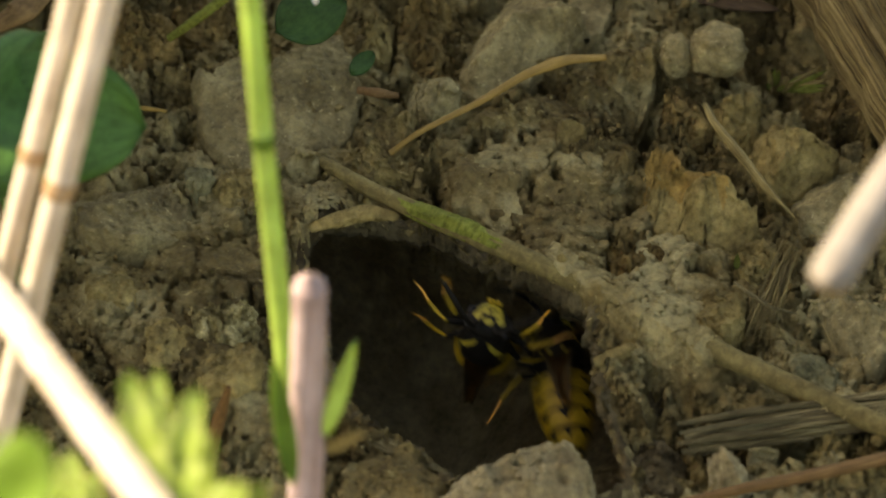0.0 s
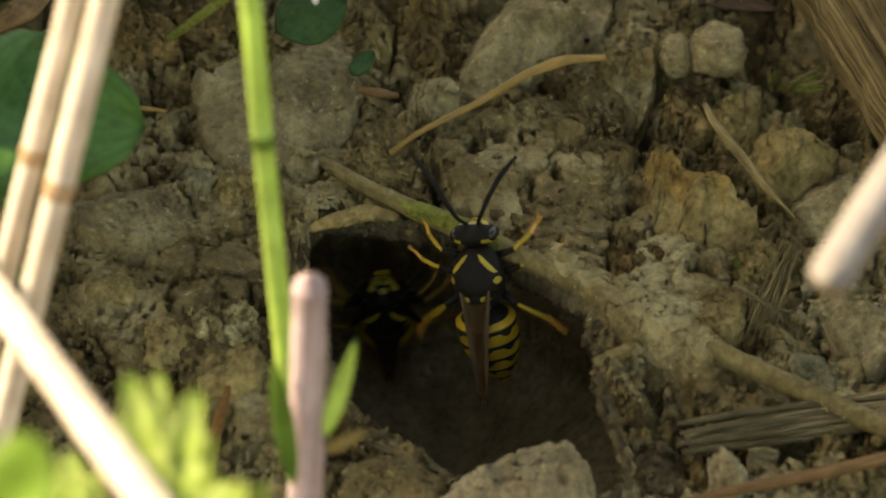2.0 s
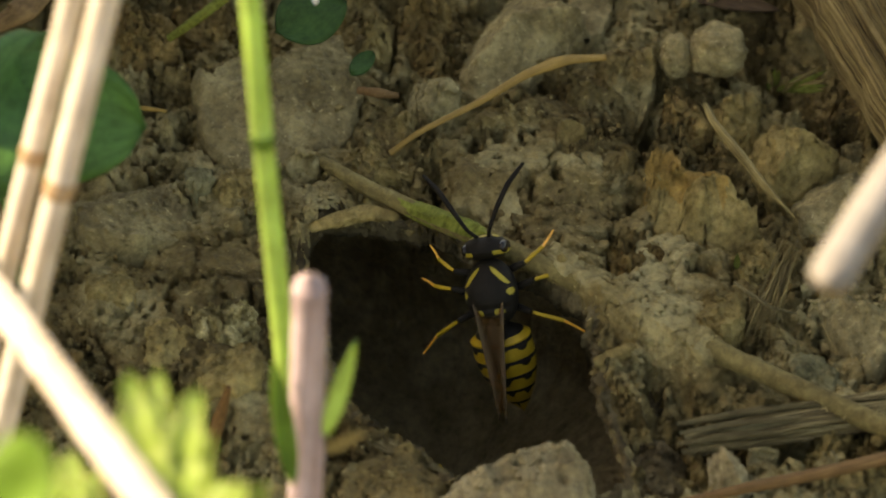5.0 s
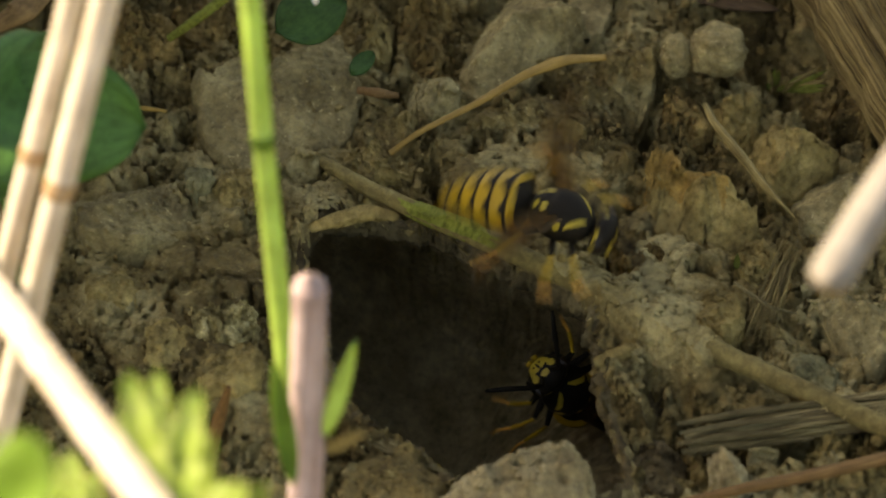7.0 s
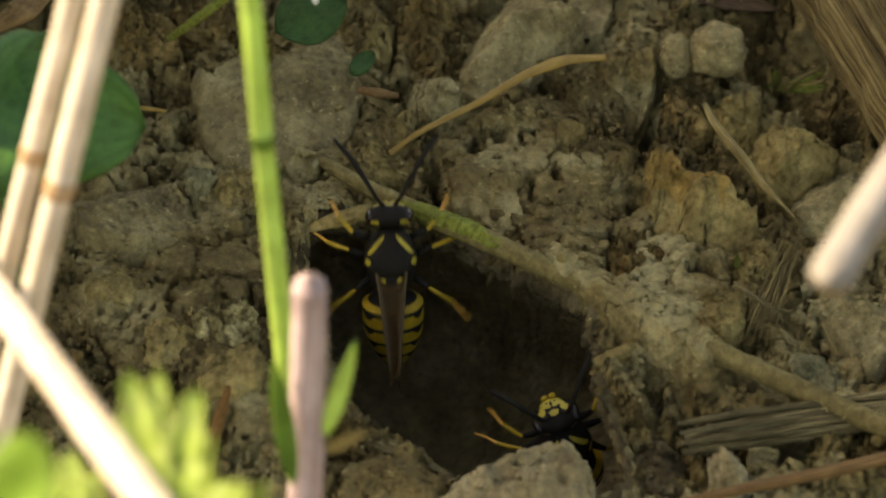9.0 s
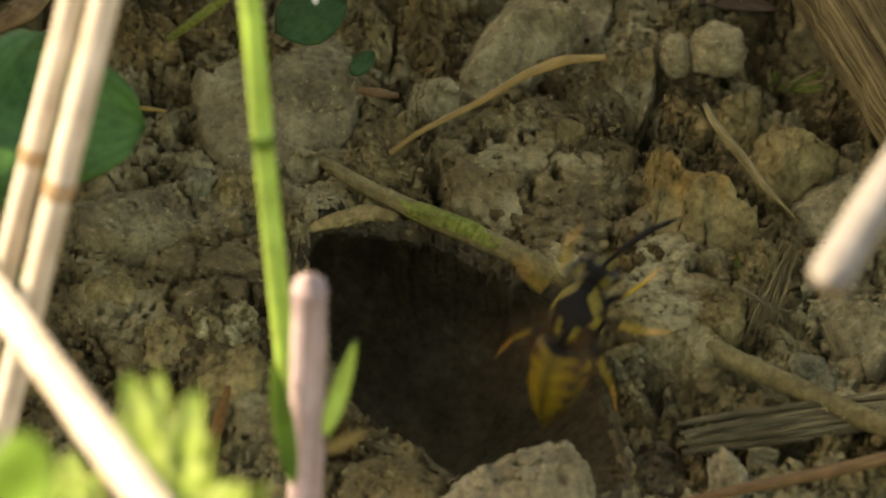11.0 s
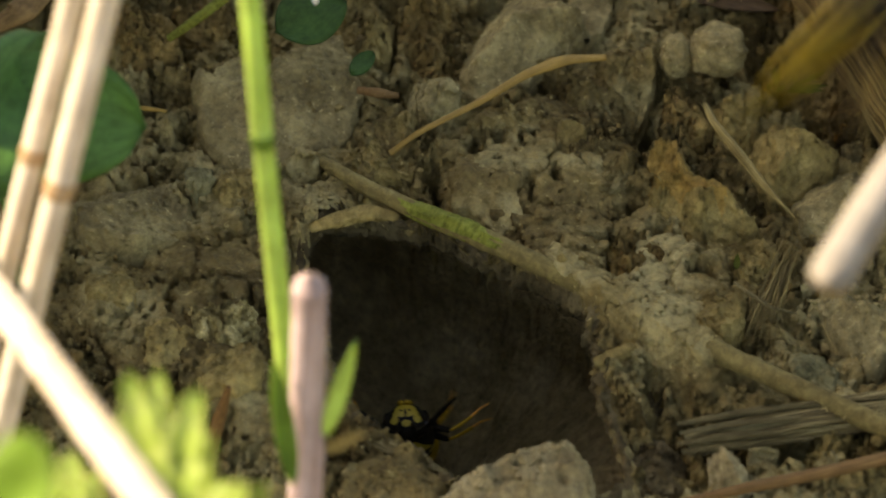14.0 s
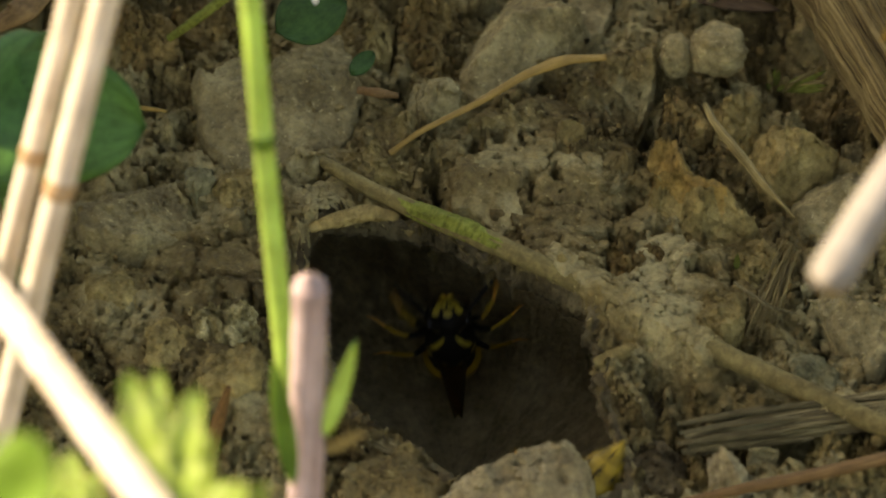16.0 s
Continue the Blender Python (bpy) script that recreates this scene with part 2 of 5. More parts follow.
def outline(poly, n, seed=0, wob=0.0, size=3.0):
    """n points evenly round a rounded polygon, with an uneven edge."""
    p = np.array(poly, float)
    k, m = len(p), 12
    t = np.linspace(0, 1, m, endpoint=False)[:, None]
    out = []
    for i in range(k):
        b, c = p[i], p[(i + 1) % k]
        out.append(b * (1 - t) + c * t)
    q = np.concatenate(out)
    for _ in range(5):
        q = (np.roll(q, 1, 0) + 2 * q + np.roll(q, -1, 0)) / 4
    s = np.concatenate([[0], np.cumsum(np.linalg.norm(np.diff(np.vstack([q, q[:1]]), axis=0), axis=1))])
    u = np.linspace(0, s[-1], n, endpoint=False)
    qq = np.vstack([q, q[:1]])
    q = np.stack([np.interp(u, s, qq[:, 0]), np.interp(u, s, qq[:, 1])], 1)
    if wob:
        c = q.mean(0)
        d = q - c
        r = np.linalg.norm(d, axis=1, keepdims=True)
        q = q + d / r * (wob * fbm(q[:, 0] / size, q[:, 1] / size, seed, 4, 0.6))[:, None]
    return q


# broad swells and dips of the ground: x, y, height, reach in x, reach in y
SWELLS = [(18.3, -17.7, -2.00, 5.1, 5.7),
          (9.3, 9.1, 1.50, 7.6, 5.7),
          (-7.9, 7.1, 1.00, 5.1, 3.8),
          (14.0, -7.4, 1.20, 5.1, 3.2),
          (-20.1, -11.1, 1.00, 7.6, 9.5),
          (28.1, 21.2, -2.00, 3.4, 6.3),
          (-22.8, 17.6, -5.00, 2.1, 0.9),
          (-4.2, 25.3, -4.00, 0.6, 3.8),
          (27.3, 22.6, -7.00, 3.2, 3.8),
          (-0.6, 7.5, -4.00, 0.3, 1.6),
          (8.0, 19.3, -4.00, 1.3, 0.6),
          (23.4, 26.0, -4.00, 2.5, 0.9),
          (15.1, -14.4, -4.00, 0.4, 1.3),
          (-9.7, 12.7, -3.00, 1.7, 0.5),
          (9.1, -0.9, 0.70, 4.7, 2.2),
          (18.6, -9.3, 0.60, 3.8, 2.2)]

# smoother crusts of dried clay: x, y, reach in x, reach in y
CLAY_PATCHES = [(-20.5, -10.9, 5.0, 4.2), (-14.0, -19.3, 3.6, 3.4), (19.1, -6.8, 5.5, 4.4), (6.3, 7.1, 7.2, 6.0), (14.1, -3.7, 5.5, 3.5), (8.7, -0.6, 5.1, 2.9), (-5.8, 9.8, 3.8, 2.2), (-15.4, -2.5, 3.4, 4.4), (-24.2, -3.7, 3.0, 3.2), (-4.2, -24.7, 3.8, 1.9), (22.4, -15.9, 2.5, 1.9), (9.9, 15.7, 3.8, 2.5), (18.9, 0.1, 3.8, 2.5), (-9.6, 5.8, 3.8, 2.5), (-16.5, 6.5, 3.4, 2.9), (-20.2, -7.4, 2.5, 3.8), (-15.0, -13.4, 3.4, 3.4), (-22.8, -4.8, 3.0, 2.6), (-19.2, -1.1, 3.2, 3.0)]


# deep pits and gaps in the soil: x, y, reach in x, reach in y, depth
PITS = [(26.0, 23.0, 2.1, 2.9, 8.0), (28.9, 15.8, 1.7, 2.6, 5.0), (31.1, 12.8, 1.3, 2.6, 5.0), (18.7, 17.5, 0.8, 1.6, 4.0), (-4.1, 17.5, 1.9, 1.4, 4.0), (-19.7, 12.2, 1.3, 1.9, 2.5), (15.5, 14.5, 0.6, 2.6, 3.0), (-21.4, 22.0, 1.3, 1.9, 3.0), (9.3, 10.5, 0.5, 1.9, 2.0), (6.2, 14.8, 0.9, 0.9, 2.5), (16.4, 2.0, 1.3, 0.8, 2.5), (-1.0, 12.8, 0.6, 1.9, 2.5), (17.7, 15.2, 0.8, 1.9, 3.0), (4.3, 12.3, 0.6, 1.8, 3.0), (2.3, 10.8, 1.1, 0.8, 2.5), (8.5, 7.0, 0.4, 1.2, 3.0), (6.7, 5.7, 0.4, 1.7, 1.6), (2.2, 3.1, 1.5, 0.8, 2.5), (7.8, 18.4, 1.7, 1.2, 4.5), (-0.5, 5.9, 0.5, 2.6, 3.0), (14.6, 5.2, 0.9, 0.9, 2.0), (13.2, 0.9, 1.9, 0.8, 2.5), (19.6, 1.2, 2.5, 1.0, 3.0), (11.5, 2.2, 0.9, 0.6, 1.6), (15.7, -15.1, 0.6, 1.9, 3.0), (14.0, -21.3, 1.1, 1.7, 2.5), (22.0, -8.0, 0.4, 1.9, 2.6), (13.2, -2.4, 1.9, 1.0, 2.2), (19.0, -3.2, 1.1, 1.0, 3.0), (26.6, 15.3, 2.5, 1.4, 4.0), (12.6, 9.8, 0.8, 1.3, 2.0), (-23.4, 16.8, 3.0, 1.5, 5.0), (-4.1, 18.2, 2.1, 1.3, 3.0), (-1.7, 23.0, 1.1, 3.8, 3.0), (23.4, 6.2, 1.7, 0.9, 2.5), (24.8, -16.7, 1.7, 0.6, 2.0), (-16.0, -19.7, 1.1, 1.9, 3.0), (-20.2, -6.5, 0.4, 1.7, 1.6), (-24.3, -5.1, 1.7, 0.5, 1.6), (-14.4, -5.8, 0.3, 1.9, 1.5), (17.4, -13.2, 1.7, 0.4, 1.2), (25.8, -22.0, 2.1, 1.9, 3.0), (-9.6, 6.9, 1.7, 0.5, 1.5), (22.1, -22.6, 0.8, 1.9, 2.0), (6.1, 11.5, 0.4, 1.5, 1.2)]


def ground(x, y):
    """Height of the soil in mm at plan points in mm."""
    near = np.exp(-((x / 70) ** 2 + (y / 70) ** 2) ** 2)
    wx = x + 1.3 * fbm(x / 3.2, y / 3.2, 91, 4, 0.6)
    wy = y + 1.3 * fbm(x / 3.2, y / 3.2, 92, 4, 0.6)
    calm = np.zeros(x.shape)
    for cx, cy, sx, sy in CLAY_PATCHES:
        calm = np.maximum(calm, np.exp(-(((x - cx) / sx) ** 2 + ((y - cy) / sy) ** 2) ** 2))
    h = 2.0 * fbm(x / 16, y / 16, 3, 3) + 1.7 * fbm(x / 5.5, y / 5.5, 8, 4, 0.55)
    d1, d2, rid = cells(wx / 6.0, wy / 6.0, 21)
    h = h + (1.7 * (rid - 0.4) * smooth(0, 0.22, d2 - d1) - 1.3 * (1 - smooth(0.0, 0.09, d2 - d1))) * near
    rough = smooth(-0.15, 0.35, gnoise(x / 9, y / 9, 55)) * (1 - calm)
    rough = np.maximum(rough, 0.85 * np.exp(-(((x - 15.2) / 3.6) ** 2 + ((y + 18.5) / 6.5) ** 2) ** 2))
    h = h * (1 - 0.7 * calm) + 0.7 * calm * (0.7 + 0.9 * gnoise(x / 7, y / 7, 58))
    # broken edges: the soil lies in thin worn steps with steep sides
    m = 1.2 * fbm(wx / 3.4, wy / 3.4, 24, 4, 0.55)
    h = h + (0.45 * (1 - 0.75 * calm) + 0.75 * rough) * 0.8 * (smooth(-0.32, -0.24, m) + smooth(0.0, 0.07, m) + smooth(0.3, 0.36, m) - 1.5) * near
    e1, e2, rid2 = cells(wx / 2.0, wy / 2.0, 22)
    h = h + 0.42 * rough * ((rid2 - 0.3) * smooth(0, 0.3, e2 - e1) - 0.5 * (1 - smooth(0.0, 0.08, e2 - e1))) * near
    h = h + (0.22 - 0.1 * calm + 0.5 * rough) * (0.5 * fbm(x / 1.2, y / 1.2, 41, 4, 0.6) - 0.5 * (1 - smooth(0, 0.1, np.abs(fbm(x / 2.6, y / 2.6, 43, 3, 0.6))))) * near
    h = h - 0.7 * calm * smooth(-0.05, 0.15, gnoise(x / 5, y / 5, 45)) * (1 - smooth(0.0, 0.025, np.abs(fbm(x / 6.5, y / 6.5, 44, 4, 0.62))))
    pit = 1.3 * smooth(0.38, 0.45, fbm(x / 2.6, y / 2.6, 61, 3, 0.55)) + 0.35 * smooth(0.4, 0.5, fbm(x / 1.2, y / 1.2, 62, 2))
    h = h - 2.2 * pit * near * (1 - 0.85 * calm)
    ox, oy = x + 0.35 * fbm(x / 1.1, y / 1.1, 63, 3), y + 0.35 * fbm(x / 1.1, y / 1.1, 64, 3)
    dip = np.zeros(x.shape)
    for cx, cy, sx, sy, deep in PITS:
        near_it = (np.abs(ox - cx) < 1.1 * sx) & (np.abs(oy - cy) < 1.1 * sy)
        if near_it.any():
            dip[near_it] = np.maximum(dip[near_it], deep * (1 - smooth(0.55, 1.1, np.hypot((ox[near_it] - cx) / sx, (oy[near_it] - cy) / sy))))
    h = h - dip
    for cx, cy, a, sx, sy in SWELLS:
        h = h + a * np.exp(-(((x - cx) / sx) ** 2 + ((y - cy) / sy) ** 2))
    # clay caked over the dead twig along the rim
    ax, ay, bx, by = 5.95, -1.48, 20.80, -14.20
    k = ((x - ax) * (bx - ax) + (y - ay) * (by - ay)) / ((bx - ax) ** 2 + (by - ay) ** 2)
    off = np.hypot(x - ax - k * (bx - ax), y - ay - k * (by - ay)) + 0.35 * fbm(x / 1.6, y / 1.6, 66, 3)
    cake = (2.9 - 0.3 * k + 0.45 * fbm(x / 2.0, y / 2.0, 67, 4, 0.6)) * (1 - smooth(0.7, 2.4, off)) * smooth(-0.06, 0.16, k) * (1 - smooth(0.9, 1.02, k))
    cake = cake - 0.5 * (1 - smooth(0.0, 0.05, np.abs(fbm(x / 3.0, y / 3.0, 68, 3, 0.6)))) * (cake > 1)
    h = np.where(cake > 0.05, np.maximum(h, cake), h)
    # unseen bank beside the nest, added to shade the ground from the sun
    across = 0.966 * y + 0.26 * x
    shade_bank = smooth(-60, -92, x + 8 * gnoise(x / 40, y / 40, 71)) * smooth(-36, -27, across + 3 * gnoise(x / 25, y / 25, 72))
    shade_bank = shade_bank * (1 - smooth(48, 78, across + 5 * gnoise(x / 30, y / 30, 74))) * np.exp(-(np.hypot(x + 180, y - 120) / 420) ** 4)
    return h + shade_bank * (156 + 20 * fbm(x / 90, y / 90, 73, 4))


def crumpled(x, y, z, amp, seed=0):
    """Pushes steep faces in and out, so that they break up and overhang."""
    a, b = x * 0.8 + z * 1.25, y * 0.8 - z * 1.05
    return x + amp * fbm(a, b, seed + 31, 2, 0.5), y + amp * fbm(b + 9.0, a, seed + 32, 2, 0.5)


def height(p):
    return float(ground(np.array([p[0]]), np.array([p[1]]))[0])


# ---- building helpers (lengths in mm) ----
def mesh_of(name, verts, faces, mats, uvs=None, pick=None, flat=False):
    me = bpy.data.meshes.new(name)
    me.from_pydata([tuple(v) for v in (np.asarray(verts, float) * MM)], [], faces)
    for m in (mats if isinstance(mats, (list, tuple)) else [mats]):
        me.materials.append(m)
    if pick is not None:
        me.polygons.foreach_set("material_index", np.asarray(pick, np.int32))
    me.polygons.foreach_set("use_smooth", [not flat] * len(me.polygons))
    if uvs is not None:
        lay = me.uv_layers.new(name="UVMap")
        idx = np.empty(len(me.loops), np.int32)
        me.loops.foreach_get("vertex_index", idx)
        lay.data.foreach_set("uv", np.asarray(uvs, np.float32)[idx].ravel())
    me.update()
    return me


def thing(name, verts, faces, mats, label, category, group="", kind="", uvs=None, pick=None, flat=False):
    """A top-level thing of one mesh, with its origin at its middle."""
    v = np.asarray(verts, float)
    c = v.mean(0)
    ob = new(name, mesh_of(name, v - c, faces, mats, uvs, pick, flat))
    ob.location = c * MM
    return tagged(ob, label, category, group, kind)


def part(name, me, parent, label="", at=(0, 0, 0)):
    ob = new(name, me)
    ob.parent = parent
    ob.location = Vector(at) * MM
    return tagged(ob, label)


def quads(rows, cols, wrap=True):
    f = []
    for i in range(rows - 1):
        for j in range(cols if wrap else cols - 1):
            k = (j + 1) % cols
            f.append((i * cols + j, i * cols + k, (i + 1) * cols + k, (i + 1) * cols + j))
    return f


def faceted(x, y, rim, ridge, z0):
    """Flat faces between the rim and the ridge points: the height over z0 at each plan point."""
    pts = np.vstack([rim, np.array(ridge) - (0, 0, z0)])
    _, _, tris, *_ = delaunay_2d_cdt([Vector(p[:2]) for p in pts], [], [], 0, 1e-5)
    z = np.full(x.shape, rim[0, 2])
    for a, b, c in tris:
        (ax, ay, az), (bx, by, bz), (cx, cy, cz) = pts[a], pts[b], pts[c]
        det = (by - cy) * (ax - cx) + (cx - bx) * (ay - cy)
        u = ((by - cy) * (x - cx) + (cx - bx) * (y - cy)) / det
        v = ((cy - ay) * (x - cx) + (ax - cx) * (y - cy)) / det
        hit = (u >= -1e-6) & (v >= -1e-6) & (u + v <= 1 + 1e-6)
        z = np.where(hit, u * az + v * bz + (1 - u - v) * cz, z)
    return z


def stone(name, poly, rise, mat, label, seed, facets=7, base=None, rough=0.22, category="stone", group="stones in the soil", lift=0.0, dome=2.6, tilt=(0.0, 0.0), crumble=0.2, ridge=()):
    """A stone or clod with this outline in plan, half sunk in the soil."""
    n, rings = 110, 40
    rnd = np.random.RandomState(seed)
    q = outline(poly, n, seed, 0.45, 1.4)
    c = q.mean(0)
    z0 = (height(c) * 0.6 - 0.25 if base is None else base) + lift
    size = np.linalg.norm(q - c, axis=1).mean()
    pl = [(rnd.uniform(0, 6.28), rnd.uniform(0.25, 1.3), rnd.uniform(0.55, 1.0)) for _ in range(facets)]
    rr = np.repeat(np.linspace(0.03, 1.0, rings), n)
    xy = c + np.tile(q - c, (rings, 1)) * rr[:, None]
    x, y = xy[:, 0], xy[:, 1]
    wx, wy = x + 0.8 * fbm(x / 1.6, y / 1.6, seed, 3, 0.6), y + 0.8 * fbm(x / 1.6, y / 1.6, seed + 1, 3, 0.6)
    d = (xy - c) / size
    z = rise * (1 - rr ** (dome * 2.2)) ** 0.5
    if ridge:
        z = np.minimum(faceted(x, y, np.column_stack([q[::4] * 1.0, np.full(len(q[::4]), 0.25 * rise)]), ridge, z0), 3 + z)
    else:
        for a, s, o in pl:
            z = np.minimum(z, rise * (o - s * (d[:, 0] * np.cos(a) + d[:, 1] * np.sin(a)) * 0.9 + 0.12))
    fade = np.where(rr < 0.95, 1.0, 0.4)
    z = z + rough * (rise / 3) ** 0.5 * fade * (1.1 * fbm(x / 2.6, y / 2.6, seed + 3, 4, 0.55) + 0.45 * fbm(x * 1.1, y * 1.1, seed + 5, 3, 0.6))
    if crumble:
        m = 1.2 * fbm(wx / 2.8, wy / 2.8, seed + 6, 4, 0.55)
        z = z + crumble * fade * (0.8 * (smooth(-0.3, -0.22, m) + smooth(0.05, 0.12, m) + smooth(0.34, 0.4, m) - 1.5) + 0.5 * fbm(x / 1.0, y / 1.0, seed + 9, 4, 0.65) - 0.6 * (1 - smooth(0, 0.08, np.abs(fbm(x / 2.4, y / 2.4, seed + 10, 3, 0.6)))))
        z = z - crumble * 1.8 * smooth(0.40, 0.5, gnoise(x / 1.5, y / 1.5, seed + 8))
    z = z + tilt[0] * (x - c[0]) + tilt[1] * (y - c[1])
    px, py = crumpled(x, y, z, 0.3 + 0.3 * crumble, seed)
    verts = [np.column_stack([px, py, z0 + z])]
    verts.append(np.column_stack([px[-n:], py[-n:], np.full(n, z0 - 0.9)]))
    verts.append(np.column_stack([c + (q - c) * 0.93, np.full(n, z0 - 3.2)]))
    faces = quads(rings + 2, n)
    faces = [f[::-1] for f in faces]
    faces.append(tuple(range(n)))
    last = (rings + 1) * n
    faces.append(tuple(last + k for k in range(n - 1, -1, -1)))
    faces = [f[::-1] for f in faces[:-2]] + faces[-2:]
    return thing(name, np.concatenate(verts), faces, mat, label, category, group)


def tube_data(pts, radii, sides=14, seed=0, ridge=0.0, flat=1.0, bumps=0.0, steps=60, knots=(), cap=0.0):
    """Rings along a smooth line of points; radii along it; flat squashes it upright."""
    p = np.array(pts, float)
    s = np.concatenate([[0], np.cumsum(np.linalg.norm(np.diff(p, axis=0), axis=1))])
    L = s[-1]
    u = np.linspace(0, L, steps)
    q = np.stack([np.interp(u, s, p[:, k]) for k in range(3)], 1)
    for _ in range(max(2, steps // 12)):
        q[1:-1] = (q[:-2] + 2 * q[1:-1] + q[2:]) / 4
    r = np.interp(u / L, np.linspace(0, 1, len(radii)), radii)
    if cap:
        k = cap * r[-1]
        r = r * np.sqrt(np.clip(1 - (np.clip(u - (L - k), 0, None) / k) ** 2, 0.02, 1))
    for kp, ks, kw in knots:
        r = r * (1 + ks * np.exp(-((u / L - kp) / kw) ** 2))
    t = np.gradient(q, axis=0)
    t /= np.linalg.norm(t, axis=1, keepdims=True)
    up = np.array([0.03, 0.02, 1.0]) if abs(t[:, 2].mean()) < 0.9 else np.array([0.0, 1.0, 0.02])
    side = np.cross(t, up)
    side /= np.linalg.norm(side, axis=1, keepdims=True)
    nor = np.cross(side, t)
    a = np.linspace(0, 2 * np.pi, sides, endpoint=False)
    rnd = np.random.RandomState(seed)
    rg = 1 + ridge * rnd.uniform(-1, 1, sides)
    verts, uvs = [], []
    for i in range(steps):
        w = rg * r[i]
        if ridge:
            w = w * (1 + 0.6 * ridge * gnoise(np.full(sides, u[i] / 3.0), np.arange(sides) * 0.9, seed))
        if bumps:
            w = w * (1 + bumps * fbm(np.full(sides, u[i] / 2.0), np.cos(a) * 1.5 + seed, seed, 3))
        verts.append(q[i] + np.outer(np.cos(a) * w, side[i]) + np.outer(np.sin(a) * w * flat, nor[i]))
        uvs.append(np.column_stack([np.full(sides, u[i] / L), np.abs(np.linspace(-1, 1, sides, endpoint=False))]))
    faces = quads(steps, sides)
    faces.append(tuple(range(sides)))
    faces.append(tuple((steps - 1) * sides + k for k in range(sides - 1, -1, -1)))
    faces = [f[::-1] for f in faces]
    return np.concatenate(verts), faces, np.concatenate(uvs)


def stick(name, pts, radii, mat, label, category, group="", **kw):
    v, f, uv = tube_data(pts, radii, **kw)
    return thing(name, v, f, mat, label, category, group, uvs=uv)


def blade_data(base, tip, width, facing, fold=0.25, curl=0.15, lobes=0.0, blunt=0.5, thick=0.18, rows=18, cols=9, seed=0):
    """A leaf blade with two skins: a midrib fold, a curl and an uneven margin."""
    b, t = np.array(base, float), np.array(tip, float)
    ax = t - b
    L = np.linalg.norm(ax)
    ax /= L
    nz = np.array(facing, float)
    nz -= ax * (nz @ ax)
    nz /= np.linalg.norm(nz)
    sd = np.cross(nz, ax)
    top, uv = [], []
    for i in range(rows):
        s = i / (rows - 1)
        w = width / 2 * (np.sin(np.pi * s ** (0.62 + 0.38 * blunt)) ** (0.9 - 0.4 * blunt) if 0 < s < 1 else 0.03)
        w *= 1 + lobes * math.sin(s * 28 + seed)
        for j in range(cols):
            k = j / (cols - 1) * 2 - 1
            z = fold * abs(k) * w + curl * L * (s * s - s) + 0.05 * width * math.sin(5 * s + 3 * k + seed)
            top.append(b + ax * L * s + sd * k * w + nz * z)
            uv.append((s, abs(k)))
    top = np.array(top)
    bot = top - nz * thick
    n = len(top)
    f = quads(rows, cols, wrap=False)
    faces = f + [tuple(n + k for k in q[::-1]) for q in f]
    edge = [(i * cols, (i + 1) * cols) for i in range(rows - 1)] + [((i + 1) * cols + cols - 1, i * cols + cols - 1) for i in range(rows - 1)]
    edge += [(j + 1, j) for j in range(cols - 1)] + [((rows - 1) * cols + j, (rows - 1) * cols + j + 1) for j in range(cols - 1)]
    faces += [(a, b2, n + b2, n + a) for a, b2 in edge]
    return np.concatenate([top, bot]), faces, np.array(uv + uv)


def plant(name, label, category, at):
    ob = new(name)
    ob.location = Vector(at) * MM
    ob.empty_display_size = 0.005
    return tagged(ob, label, category)


def grown(name, data, mat, parent, label=""):
    """A part whose points are given in the place's own millimetres."""
    v, f, uv = data
    o = np.array(parent.location) / MM if parent.parent is None else np.array(parent.parent.location) / MM + np.array(parent.location) / MM
    c = v.mean(0)
    ob = part(name, mesh_of(name, v - c, f, mat, uv), parent, label, c - o)
    return ob


def jointed(name, pts, radius, mat, joint_mat, label, category, joints, group="", steps=80, taper=1.0):
    """A grass culm with swollen rings where its sections join; joints: where along it they sit."""
    root = plant(name, label, category, pts[0])
    tagged(root, group=group)
    p = np.array(pts, float)
    seg = [0.0, *joints, 1.0]
    at = lambda k: p[0] + (p[-1] - p[0]) * k
    for a, b in zip(seg, seg[1:]):
        mid = (at(a) + at(b)) / 2 + (0.12 * math.sin(9 * a), 0.1, 0)
        grown("culm", tube_data([at(a), mid, at(b)], [radius * (1 + (taper - 1) * a) * 1.03, radius * (1 + (taper - 1) * a), radius * (1 + (taper - 1) * b)], sides=20, steps=max(10, int(steps * (b - a))), seed=int(90 * a)), mat, root)
    L = np.linalg.norm(p[-1] - p[0])
    for k in joints:
        w = 0.9 * radius / L
        grown("joint", tube_data([at(k - w), at(k), at(k + w)], [radius * 0.98, radius * 1.16, radius * 0.98], sides=20, steps=10), joint_mat, root, "darker swollen joint of the stalk")
    return root


# ---- the ground: one sheet, fine round the nest and coarse to the horizon ----
def graded(a, b, step, far, grow=1.35):
    mid = np.arange(a, b + step / 2, step)
    out, d, x = [], step, mid[-1]
    while x < far:
        d *= grow
        x += d
        out.append(x)
    lo, d, x = [], step, mid[0]
    while x > -far:
        d *= grow
        x -= d
        lo.append(x)
    return np.concatenate([lo[::-1], mid, out])


